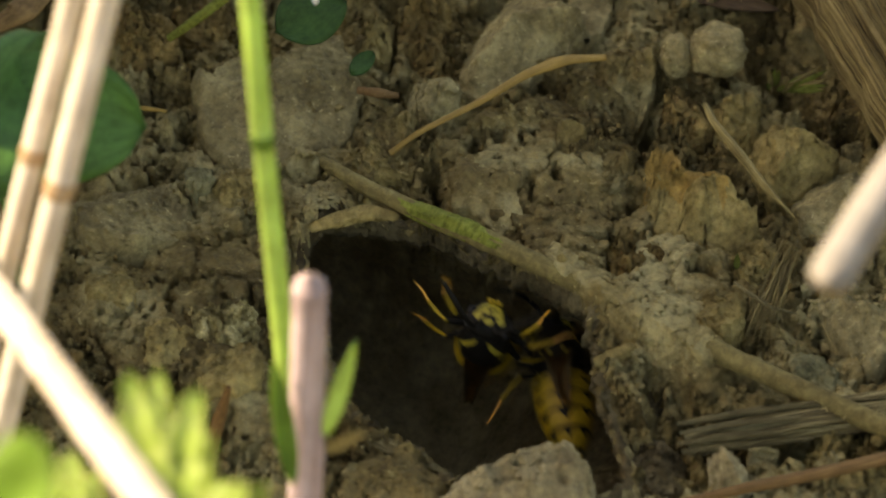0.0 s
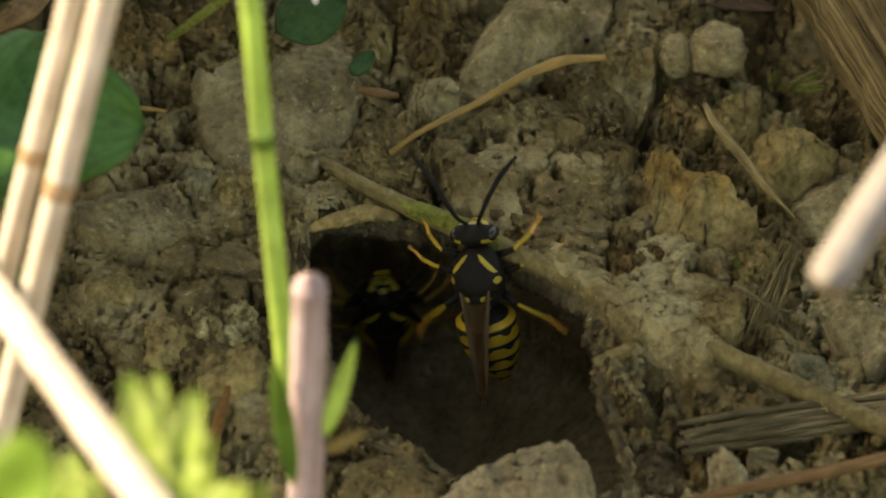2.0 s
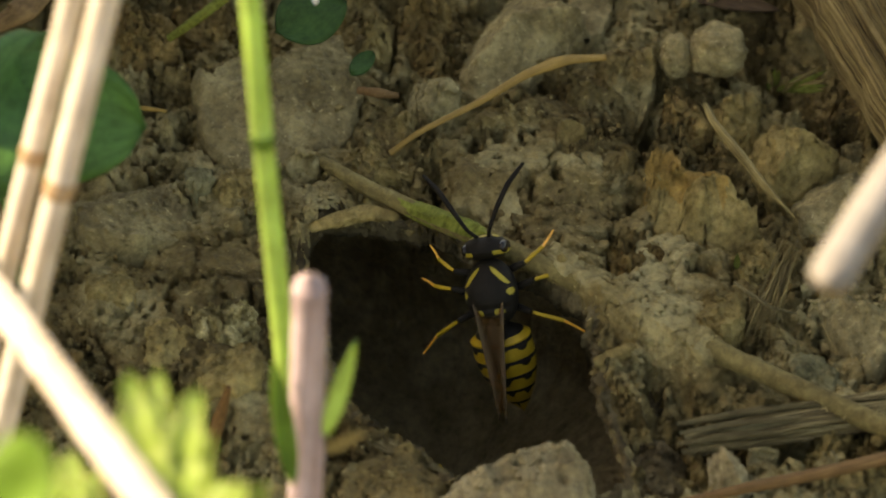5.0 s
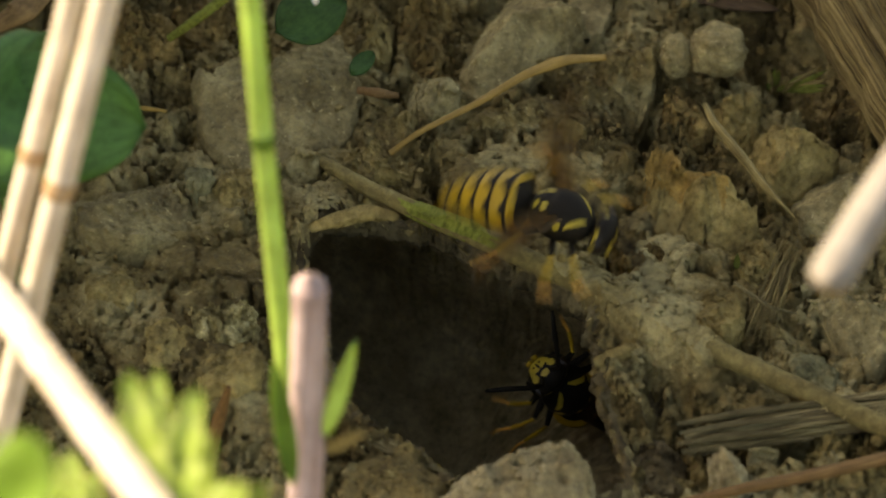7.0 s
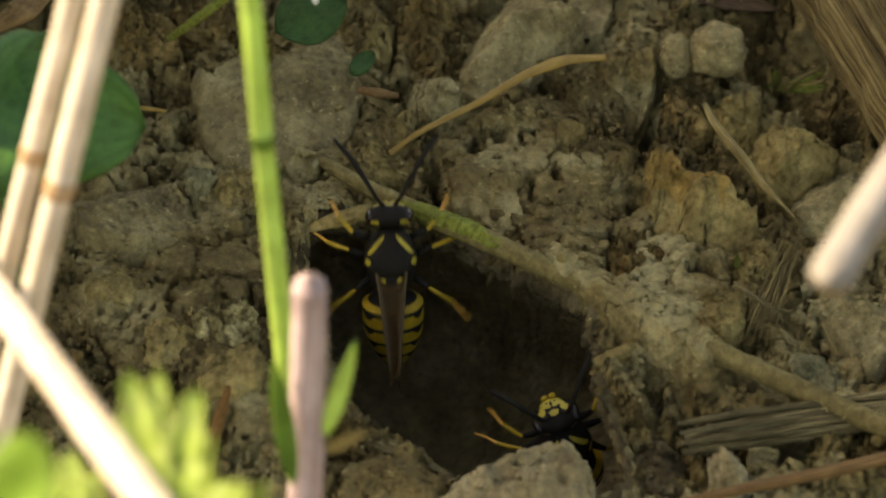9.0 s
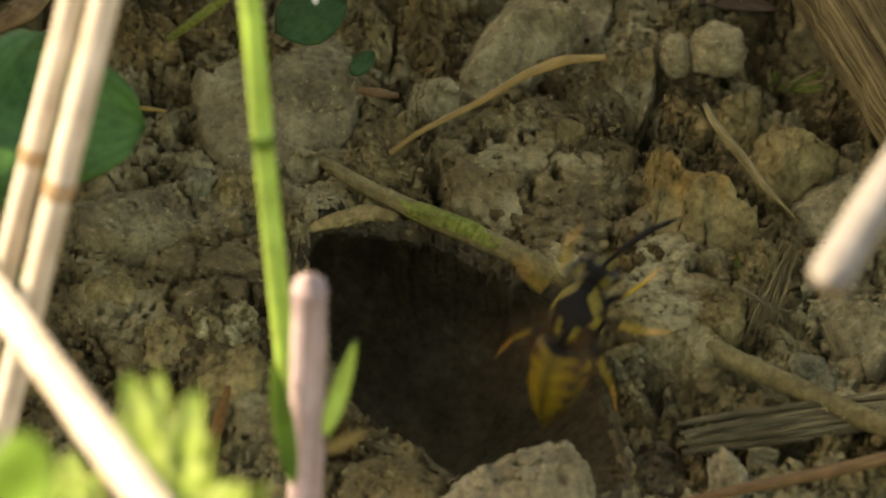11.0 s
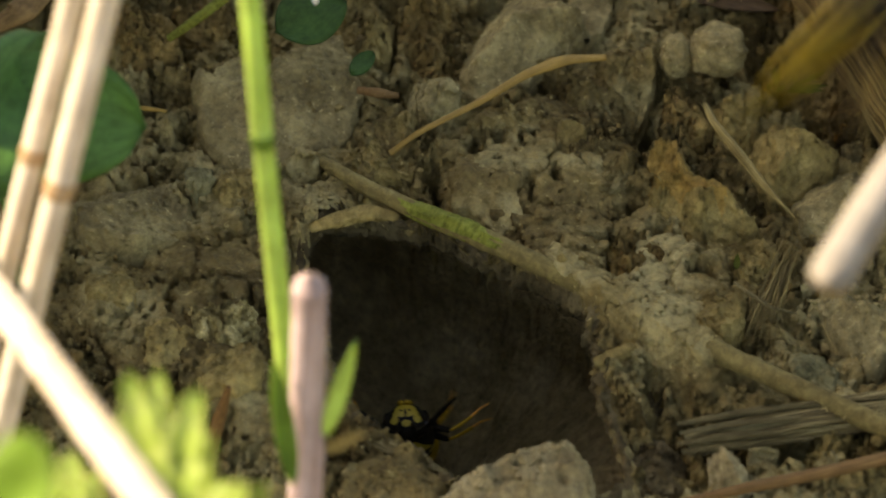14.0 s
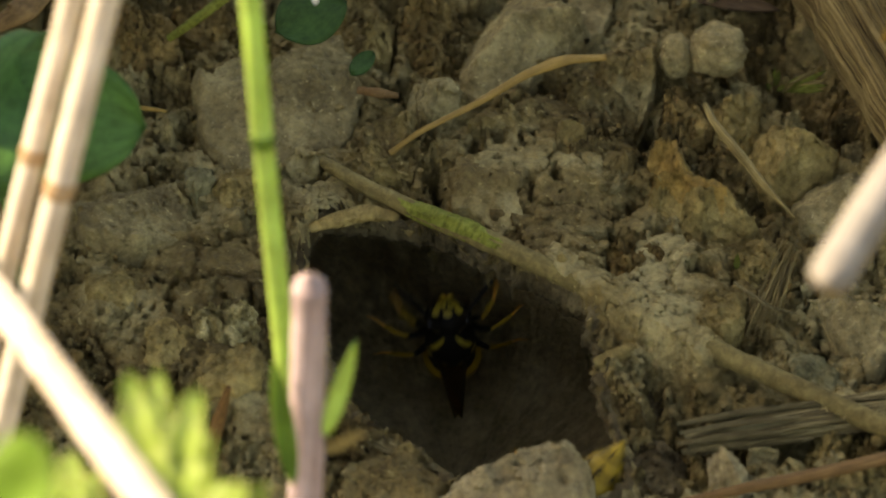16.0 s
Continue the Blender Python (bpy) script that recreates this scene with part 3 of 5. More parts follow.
def build_ground():
    gx, gy = graded(-38, 38, 0.125, 60000), graded(-31, 36, 0.125, 60000)
    X, Y = np.meshgrid(gx, gy)
    Z = ground(X, Y)
    nx, ny = len(gx), len(gy)
    hole = inside(X, Y, outline(HOLE, 160))
    idx = np.arange(nx * ny).reshape(ny, nx)
    quad = np.stack([idx[:-1, :-1], idx[:-1, 1:], idx[1:, 1:], idx[1:, :-1]], -1).reshape(-1, 4)
    keep = ~(hole.ravel()[quad].all(1))
    quad = quad[keep]
    me = bpy.data.meshes.new("ground")
    edge = outline(HOLE, 160)
    Z = np.where(inside(X, Y, edge.mean(0) + (edge - edge.mean(0)) * 1.04), np.maximum(Z, -0.3), Z)
    CX, CY = crumpled(X, Y, Z, 0.6)
    fine = (np.abs(X) < 38) & (Y > -31) & (Y < 36)
    v = np.column_stack([np.where(fine, CX, X).ravel(), np.where(fine, CY, Y).ravel(), Z.ravel()]) * MM
    me.vertices.add(len(v))
    me.vertices.foreach_set("co", v.astype(np.float32).ravel())
    me.loops.add(quad.size)
    me.loops.foreach_set("vertex_index", quad.ravel().astype(np.int32))
    me.polygons.add(len(quad))
    me.polygons.foreach_set("loop_start", np.arange(0, quad.size, 4, dtype=np.int32))
    me.polygons.foreach_set("use_smooth", np.ones(len(quad), bool))
    me.materials.append(M_CLAY)
    me.update(calc_edges=True)
    me.validate()
    tagged(new("ground", me), "crumbly brown clay soil, cracked and uneven", "soil", kind="structure")


def build_burrow():
    """The lip of the hole and the dark shaft that widens under it."""
    n = 520
    q = outline(HOLE, n, 5, 0.55, 1.1)
    c = q.mean(0)
    d = q - c
    r = np.linalg.norm(d, axis=1, keepdims=True)
    u = d / r
    g = np.maximum(ground(q[:, 0], q[:, 1]), -0.3)
    rings = []
    for off, dz in ((1.6, -0.5), (0.9, 0.05), (0.35, 0.18), (0.0, 0.0)):
        p = q + u * off
        rings.append(np.column_stack([p, np.maximum(ground(p[:, 0], p[:, 1]), -0.3) * (0.8 if off < 1 else 1) + dz + 0.5 * fbm(p[:, 0] * 0.9, p[:, 1] * 0.9, 9, 4, 0.65)]))
    far = np.clip(u[:, 1], 0, 1)
    for k, dep in enumerate((0.5, 1.0, 1.6, 2.2, 2.8, 3.4, 4.2, 5.2, 6.5, 8, 9.5, 11, 13, 15.5, 18, 20, 22, 23.4, 24.2, 24.4, 24.5)):
        under = max(0.0, dep - 1.4)
        grow = 1.0 + 0.55 * (1 - math.exp(-under / 6))
        if dep > 18:
            grow *= max(0.03, 1 - ((dep - 18) / 6.5) ** 2)
        p = c + d * grow + np.array([0, 1.0]) * under * 0.42
        w = (0.45 * fbm(q[:, 0] / 1.3 + dep, q[:, 1] / 1.3 + dep * 0.7, 11, 4, 0.65) + 0.22 * fbm(q[:, 0] / 0.6 + dep * 1.7, q[:, 1] / 0.6 - dep * 1.3, 12, 3, 0.6))[:, None]
        p = p + u * w * (1 + dep * 0.12)
        lip = g * max(0.0, 0.8 - dep / 4)
        rings.append(np.column_stack([p, lip - dep]))
    v = np.concatenate(rings)
    f = quads(len(rings), n)
    f.append(tuple((len(rings) - 1) * n + k for k in range(n - 1, -1, -1)))
    # lip faces take the shade-darkened colour, deeper faces the hazed one
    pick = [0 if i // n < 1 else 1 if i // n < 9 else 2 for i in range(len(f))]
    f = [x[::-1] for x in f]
    ob = new("nest_burrow", mesh_of("nest_burrow", v, f, [M_CLAY, M_RIMSHADE, M_BURROW], None, pick))
    tagged(ob, "dark nest burrow going down into the soil", "burrow", kind="structure")


build_ground()
build_burrow()


# ---- stones and clods ----
def pebble(name, at, r, mat, label, seed, squash=(1.0, 0.95, 0.9)):
    """A water-worn pebble, sunk by a third."""
    bm = bmesh.new()
    bmesh.ops.create_icosphere(bm, subdivisions=5, radius=1.0)
    v = np.array([k.co[:] for k in bm.verts])
    f = [tuple(k.index for k in q.verts) for q in bm.faces]
    bm.free()
    rough = 0.16 * fbm(v[:, 0] * 1.3 + seed, v[:, 1] * 1.3 + v[:, 2] * 1.7, seed, 5, 0.55)
    v = v * (1 + rough)[:, None] * np.array(squash) * r + np.array(at)
    return thing(name, v, f, mat, label, "stone", "stones in the soil")


DUSTY = "rounded clay clod crusted with dry soil"
stone("stone", [(-19.72, 18.01), (-18.86, 17.20), (-17.02, 18.42), (-15.60, 19.24), (-13.74, 18.42), (-11.94, 20.20), (-10.51, 21.02), (-9.21, 22.26), (-8.21, 22.68), (-7.11, 20.06), (-6.06, 16.52), (-6.77, 13.83), (-7.43, 11.50), (-8.25, 8.66), (-9.60, 7.22), (-12.15, 6.57), (-14.72, 6.83), (-17.15, 9.06), (-18.65, 11.30), (-19.20, 14.50)], 2.6, M_STONE, "large flat pale limestone with chipped edges in clay", 11, 4, dome=5.0, rough=0.2, tilt=(0, 0.05), lift=1.5, crumble=0.14)
stone("stone", [(1.23, 17.94), (1.50, 20.67), (2.93, 24.13), (4.96, 27.98), (6.78, 31.17), (11.51, 31.89), (13.31, 28.33), (12.93, 25.52), (11.33, 23.43), (8.86, 21.02), (6.18, 18.28), (4.20, 16.72), (2.23, 16.45)], 4.6, M_STONE, "large pale stone with a flat worn face half sunk in soil", 12, 4, rough=0.14, crumble=0.08, ridge=[(2.88, 18.82, 3.40), (5.53, 22.53, 4.60), (10.38, 23.32, 4.80), (9.90, 20.29, 3.60), (5.05, 16.58, 3.00)])
stone("clod", [(-3.51, 26.75), (-1.07, 28.87), (1.82, 27.11), (2.12, 22.23), (0.26, 18.11), (-1.92, 17.30), (-3.47, 20.16)], 4.5, M_RED, "rough brown soil clod with reddish grains", 13, 4, rough=0.40, crumble=0.80, category="soil clod", group="soil clods")
stone("stone", [(-2.79, 15.58), (-1.93, 18.08), (0.26, 19.31), (1.66, 17.27), (1.35, 14.37), (-1.04, 13.36)], 3.2, M_GREY, "small dark rounded stone under a dry straw", 14, 6)
pebble("stone", (21.28, 19.54, 3.20), 2.35, M_STONE, "round pale pebble dusted with clay", 15)
pebble("stone", (18.05, 19.44, 2.60), 1.76, M_STONE, "small pale pebble standing upright", 16, (0.75, 0.9, 1.1))
stone("clod", [(20.40, 15.24), (20.92, 17.27), (22.62, 18.28), (24.58, 17.94), (25.49, 15.91), (24.59, 13.56), (23.59, 10.58), (22.35, 11.90), (21.00, 12.90)], 3.0, M_PALECLAY, "knobbly pale clay clod under the moss", 17, 4, rough=0.25, crumble=0.25, ridge=[(21.90, 13.85, 3.60), (23.87, 14.09, 3.40), (23.32, 11.23, 3.00)], category="soil clod", group="soil clods")
stone("clod", [(23.33, 12.56), (24.62, 14.23), (27.64, 13.77), (29.28, 11.90), (31.12, 10.05), (29.51, 8.27), (27.28, 6.77), (24.69, 6.51), (23.50, 8.60)], 3.4, M_PALECLAY, "wedge-shaped clay clod with a pointed end", 18, 5, rough=0.2, crumble=0.22, ridge=[(24.95, 9.87, 3.60), (27.50, 9.21, 3.60), (29.90, 8.66, 2.20), (25.72, 6.99, 2.40)], category="soil clod", group="soil clods")
stone("stone", [(26.23, 4.83), (27.73, 7.16), (31.70, 8.93), (34.65, 7.95), (35.06, 1.49), (31.96, -0.54), (29.05, 0.35), (27.04, 2.26)], 4.2, M_GREY, "angular grey stone beside the hollow log", 19, 7)
stone("stone", [(-27.99, 5.67), (-25.10, 7.95), (-22.12, 8.60), (-19.39, 4.70), (-18.32, 0.85), (-20.89, -0.54), (-24.22, -1.49), (-27.23, -0.54)], 4.0, M_STONE, "broad pale stone with a crumbly face", 21, 5, rough=0.3, lift=2.2, dome=3.5)
stone("mould_clump", [(-18.90, -8.51), (-18.15, -6.17), (-16.09, -5.12), (-13.99, -8.21), (-13.21, -10.95), (-14.62, -12.28), (-17.54, -11.68)], 2.6, M_MOULD, "pale yellowish mouldy lump on the soil", 22, 3, rough=0.5, crumble=0.7, lift=0.6, category="mould", group="")
stone("stone", [(-1.94, -30.81), (-0.56, -27.99), (1.24, -26.00), (3.45, -24.57), (5.67, -23.41), (8.10, -22.84), (9.90, -23.41), (10.67, -24.85), (10.69, -27.71), (11.02, -30.53), (10.08, -33.87), (0.63, -33.87)], 5.4, M_LIMESTONE, "large pale stone at the lip of the hole", 23, 2, base=-0.3, rough=0.3, crumble=0.3, ridge=[(0.64, -28.48, 3.20), (3.03, -27.51, 4.20), (5.82, -26.41, 4.80), (8.80, -26.25, 5.20), (9.98, -27.55, 4.80), (6.96, -29.73, 5.00), (9.74, -30.21, 3.80), (3.00, -30.97, 4.00)])
stone("stone", [(19.01, -23.32), (19.58, -22.04), (20.48, -21.87), (21.02, -23.32), (22.36, -25.04), (22.71, -26.19), (20.66, -27.21), (19.02, -26.19)], 3.0, M_LIMESTONE, "small angular pale stone under the grey wood", 25, 6, rough=0.2, crumble=0.12, ridge=[(19.91, -24.37, 3.20), (20.61, -26.69, 3.40), (19.63, -26.73, 2.60)])
stone("stone", [(21.88, -23.52), (22.17, -21.66), (23.49, -21.20), (24.15, -22.65), (23.68, -23.98), (22.46, -24.21)], 2.2, M_GREY, "small grey pebble lying in the soil", 26, 5)
stone("clod", [(26.02, -21.78), (26.73, -19.91), (28.78, -19.74), (29.42, -21.20), (28.18, -23.05), (26.55, -23.17)], 3.0, M_CLOD, "small crumbly clay clod", 27, 4, rough=0.32, crumble=0.64, category="soil clod", group="soil clods")
stone("clod", [(28.68, -21.49), (29.59, -19.74), (31.13, -19.91), (31.30, -21.78), (29.83, -22.48)], 2.6, M_CLOD, "small crumbly clay clod", 28, 4, rough=0.32, crumble=0.64, category="soil clod", group="soil clods")
stone("stone", [(24.68, -13.49), (25.39, -11.80), (27.52, -12.04), (29.98, -15.76), (29.31, -16.71), (26.50, -15.64)], 2.4, M_BLUE, "bluish slate chip beside a dry stem", 29, 5)
stone("stone", [(27.44, -6.05), (29.22, -4.06), (32.62, -3.56), (34.92, -6.67), (33.76, -11.56), (31.32, -14.09), (29.22, -11.26)], 3.4, M_GREY, "large angular grey stone with dusty top", 30, 6)
stone("clod", [(12.04, 19.31), (13.10, 23.09), (14.90, 24.27), (16.61, 22.40), (16.56, 17.94), (15.05, 14.23), (12.91, 15.58)], 3.6, M_CLAY, "knobbly clay clod below a pale pebble", 35, 4, rough=0.36, crumble=0.40, category="soil clod", group="soil clods")
stone("clod", [(17.09, 16.59), (18.87, 17.60), (20.57, 16.25), (20.77, 13.56), (19.10, 11.90), (17.42, 13.56)], 2.8, M_RED, "dark crumbly soil clod", 36, 4, rough=0.32, crumble=0.64, category="soil clod", group="soil clods")
stone("clod", [(-25.85, 23.43), (-23.57, 26.92), (-21.23, 24.13), (-20.29, 20.31), (-21.60, 19.63), (-24.46, 19.97)], 3.4, M_RED, "dark crumbly soil clod", 37, 4, rough=0.40, crumble=0.80, category="soil clod", group="soil clods")
stone("clod", [(-21.59, 27.63), (-18.99, 29.75), (-16.24, 27.63), (-15.91, 24.13), (-17.84, 22.05), (-20.32, 23.43)], 3.2, M_RED, "dark crumbly soil clod", 38, 4, rough=0.40, crumble=0.80, category="soil clod", group="soil clods")
stone("clod", [(-8.16, 24.13), (-7.54, 27.63), (-5.55, 29.04), (-3.74, 26.22), (-4.15, 22.05), (-6.34, 20.67)], 3.2, M_CLOD, DUSTY, 39, 4, rough=0.32, crumble=0.64, category="soil clod", group="soil clods")
stone("stone", [(-17.39, 5.99), (-16.10, 8.60), (-14.44, 7.95), (-14.06, 5.02), (-15.07, 2.90), (-16.58, 3.73)], 2.4, M_PALECLAY, "small pebble covered with dry clay", 40, 5)
stone("stone", [(-19.73, 7.95), (-18.93, 9.59), (-17.61, 8.93), (-17.31, 6.32), (-18.55, 5.02), (-19.44, 5.99)], 2.0, M_BLUE, "small bluish stone chip in soil", 41, 5)
stone("clod", [(-9.63, 7.95), (-7.94, 9.92), (-5.36, 10.91), (-2.76, 9.59), (-2.10, 7.29), (-5.32, 6.64), (-7.89, 6.77)], 1.6, M_PALECLAY, "flat crust of dried clay", 42, 3, rough=0.20, crumble=0.40, category="soil clod", group="soil clods")
stone("clod", [(-6.26, 13.56), (-4.97, 15.58), (-3.44, 14.90), (-3.12, 12.23), (-4.93, 11.24)], 2.0, M_CLOD, "small crumbly clay clod", 43, 4, rough=0.32, crumble=0.64, category="soil clod", group="soil clods")
stone("clod", [(18.19, -7.28), (19.92, -5.74), (22.19, -6.36), (22.35, -9.43), (20.94, -11.26), (18.70, -10.34)], 1.8, M_CLOD, "cracked crust of pale dried clay", 44, 3, rough=0.16, crumble=0.32, category="soil clod", group="soil clods")
stone("clod", [(12.31, -0.42), (14.25, 1.17), (16.78, 0.54), (17.34, -1.68), (15.39, -3.25), (12.88, -2.81)], 1.4, M_RED, "dark crumbly soil clod", 45, 4, rough=0.36, crumble=0.72, category="soil clod", group="soil clods")
# two clods in the darkened rim colour, shade of the wall painted in
stone("clod", [(13.26, -12.84), (15.15, -11.63), (17.37, -13.44), (16.81, -17.61), (14.52, -19.08), (13.16, -16.43)], 1.2, M_RIMSHADE, "dark crumbly soil clod", 46, 4, rough=0.3, crumble=0.4, category="soil clod", group="soil clods")
stone("clod", [(13.46, -20.55), (15.73, -19.38), (17.48, -21.71), (16.96, -25.17), (14.71, -26.32), (13.36, -24.02)], 1.6, M_RIMSHADE, "crumbly lump of clay coloured darker for shade", 47, 4, rough=0.3, crumble=0.5, category="soil clod", group="soil clods")
stone("clod", [(-26.75, -2.46), (-24.70, -1.20), (-22.11, -2.46), (-21.86, -6.20), (-23.98, -7.43), (-26.36, -5.89)], 2.0, M_PALECLAY, "cracked block of dried clay", 48, 4, rough=0.24, crumble=0.20, category="soil clod", group="soil clods")
stone("clod", [(-22.00, -9.88), (-20.16, -8.96), (-18.24, -10.18), (-17.92, -13.51), (-19.93, -14.71), (-21.73, -13.21)], 2.0, M_PALECLAY, "cracked block of dried clay", 49, 4, rough=0.28, crumble=0.20, category="soil clod", group="soil clods")
stone("clod", [(-18.17, -12.31), (-15.92, -11.22), (-13.61, -12.31), (-12.90, -15.90), (-14.90, -17.68), (-17.59, -16.79)], 2.2, M_PALECLAY, "cracked block of dried clay", 50, 4, rough=0.32, crumble=0.20, category="soil clod", group="soil clods")
stone("clod", [(-7.38, -27.52), (-7.03, -24.38), (-4.21, -23.23), (-1.37, -24.09), (0.24, -25.81), (-0.16, -29.22), (-4.15, -30.34)], 2.6, M_CLAY, "crumbly clay crust at the lip of the hole", 51, 4, rough=0.32, crumble=0.20, category="soil clod", group="soil clods")
stone("stone", [(30.68, 13.56), (31.88, 15.58), (33.35, 14.57), (33.05, 11.24), (31.14, 10.44)], 2.6, M_GREY, "small dark stone under the log", 53, 5)
stone("clod", [(21.80, -1.05), (23.13, 0.54), (24.80, -0.10), (25.08, -2.93), (23.34, -4.18), (21.91, -3.25)], 2.0, M_PALECLAY, "small crumbly clay clod", 54, 4, rough=0.32, crumble=0.35, category="soil clod", group="soil clods")


stone("clod", [(0.47, 7.72), (1.12, 10.01), (2.85, 9.69), (4.15, 10.48), (5.65, 10.21), (6.06, 7.72), (5.59, 4.79), (6.20, 2.22), (4.07, 1.58), (2.39, 3.51), (0.68, 3.83)], 1.6, M_CLAY, "smooth worn lobe of dried clay", 71, 3, rough=0.2, crumble=0.12, dome=2.2, category="soil clod", group="soil clods")
stone("clod", [(6.23, 4.15), (7.53, 5.44), (9.66, 5.12), (11.77, 3.83), (12.99, 1.78), (10.84, 0.50), (7.46, 1.14)], 1.2, M_CLAY, "smooth worn lobe of dried clay", 72, 3, rough=0.2, crumble=0.14, dome=2.2, category="soil clod", group="soil clods")
stone("clod", [(9.50, 8.04), (10.64, 11.34), (11.97, 12.66), (13.23, 11.34), (14.92, 9.69), (14.41, 7.07), (12.87, 5.44), (11.17, 5.77)], 2.4, M_CLAY, "crumbly nodule of clay", 73, 3, rough=0.2, crumble=0.60, dome=2.6, category="soil clod", group="soil clods")
stone("clod", [(8.67, 10.21), (8.93, 12.66), (10.26, 14.00), (11.32, 12.66), (10.84, 10.34), (9.31, 9.36)], 2.2, M_CLOD, "small lump of grey clay", 74, 3, rough=0.2, crumble=0.12, dome=2.2, category="soil clod", group="soil clods")
stone("clod", [(9.44, 17.03), (11.23, 18.73), (12.98, 18.39), (14.02, 16.35), (13.32, 14.67), (11.14, 14.33), (9.85, 15.34)], 2.6, M_CLAY, "crumbly ridge of clay under a straw", 75, 3, rough=0.2, crumble=0.50, dome=2.4, category="soil clod", group="soil clods")
stone("clod", [(-6.24, 12.00), (-5.39, 14.33), (-4.09, 15.01), (-3.43, 12.66), (-4.06, 10.01), (-5.77, 9.36)], 1.4, M_CLAY, "flat piece of dried clay beside a stone", 76, 3, rough=0.2, crumble=0.20, dome=3.0, category="soil clod", group="soil clods")
stone("clod", [(1.56, 12.66), (2.87, 14.67), (5.28, 15.68), (7.67, 15.34), (8.29, 13.33), (6.32, 12.00), (3.73, 12.66)], 1.6, M_CLAY, "worn lump of pale clay", 77, 3, rough=0.2, crumble=0.20, dome=2.4, category="soil clod", group="soil clods")


# stone chip that a wasp knocks upright
chip = stone("stone", [(15.59, 9.52), (15.92, 11.90), (17.80, 11.24), (18.55, 8.21), (21.69, 5.21), (22.75, 4.11), (24.09, 1.87), (23.11, 0.72), (19.73, 0.85), (16.40, 2.76), (15.47, 5.73)], 3.0, M_CLOD, "ochre-faced stone chip leaning on clay", 20, 5, rough=0.3, crumble=0.3, ridge=[(15.97, 7.85, 4.60), (17.42, 7.62, 4.40), (18.18, 4.80, 4.20), (21.15, 2.45, 4.00), (15.99, 4.68, 3.40), (19.07, 1.88, 3.60), (23.32, 1.19, 2.40)])
chip.data.materials.append(M_OCHRE)
CHIP_FACE = np.array([(15.58, 8.90), (17.79, 8.47), (18.62, 5.25), (21.69, 2.93), (21.05, 1.75), (18.69, 3.03), (16.41, 4.42), (15.49, 4.65)]) - np.array(chip.location)[:2] / MM
spots = np.array([p.center[:2] for p in chip.data.polygons]) / MM
chip.data.polygons.foreach_set("material_index", inside(spots[:, 0] + 0.25 * gnoise(spots[:, 0] * 1.5, spots[:, 1] * 1.5, 5), spots[:, 1] + 0.3 * gnoise(spots[:, 0] * 1.5, spots[:, 1] * 1.5, 6), CHIP_FACE).astype(np.int32))


def gravel(name, count, lo, hi, mat, label, seed, area=(-36, 36, -29, 34)):
    """Loose grains strewn over the soil, all in one mesh."""
    rnd = np.random.RandomState(seed)
    bm = bmesh.new()
    bmesh.ops.create_icosphere(bm, subdivisions=2, radius=1.0)
    base = np.array([v.co[:] for v in bm.verts])
    fs = [tuple(v.index for v in f.verts) for f in bm.faces]
    bm.free()
    V, F, k, spots = [], [], 0, []
    ring = outline(HOLE, 120)
    ring = ring.mean(0) + (ring - ring.mean(0)) * 1.05
    while k < count:
        x, y = rnd.uniform(area[0], area[1]), rnd.uniform(area[2], area[3])
        if inside(np.array([x]), np.array([y]), ring)[0] or any(((x - cx) / sx) ** 2 + ((y - cy) / sy) ** 2 < rnd.uniform(0.5, 2.0) for cx, cy, sx, sy in CLAY_PATCHES) or gnoise(np.array([x / 6]), np.array([y / 6]), seed)[0] < rnd.uniform(-0.4, 0.35):
            continue
        s = lo + (hi - lo) * rnd.rand() ** 3
        b = base * rnd.uniform(0.7, 1.25, 3)
        for _ in range(6):
            d = rnd.normal(size=3)
            d /= np.linalg.norm(d)
            b = b - np.outer(np.maximum(b @ d - rnd.uniform(0.45, 0.8), 0), d)
        b = b * (1 + 0.12 * rnd.uniform(-1, 1, (len(b), 1)))
        b = b * s + np.array([x, y, s * 0.25])
        spots.append((x, y))
        n = len(base) * k
        V.append(b)
        F += [tuple(n + i for i in f) for f in fs]
        k += 1
    sp = np.array(spots)
    lift = np.repeat(ground(sp[:, 0], sp[:, 1]), len(base))
    V = np.concatenate(V) + np.column_stack([lift * 0, lift * 0, lift])
    thing(name, V, F, mat, label, "gravel", kind="stuff")


gravel("gravel", 620, 0.08, 0.55, M_CLOD, "fine crumbs of dry clay strewn on the soil", 5)
gravel("gravel", 70, 0.12, 0.6, M_GREY, "small grey grit on the soil", 6)
gravel("gravel", 160, 0.1, 0.6, M_RED, "dark brown soil crumbs", 7)

# ---- dead stems, straw and wood ----
rnd = random.Random(4)
twig = plant("dead_twig", "brown dead twig with a green mossy stretch along the hole's rim", "twig", (4.48, -0.92, 1.00))
grown("shaft", tube_data([(-10.33, 10.36, 0.50), (-8.31, 6.93, 2.00), (-6.13, 4.53, 2.40), (-1.01, 0.65, 2.60), (4.45, -2.48, 2.40), (10.69, -6.25, 1.75), (15.19, -9.43, 1.40), (20.42, -13.29, 1.60), (25.95, -17.52, 2.00), (34.49, -23.46, 2.20)], [0.35, 0.6, 0.72, 0.78, 0.76, 0.75, 0.8, 0.82, 0.85], sides=22, bumps=0.06, steps=120, seed=2, knots=((0.68, 0.2, 0.02), (0.33, 0.12, 0.015))), M_STEM, twig)
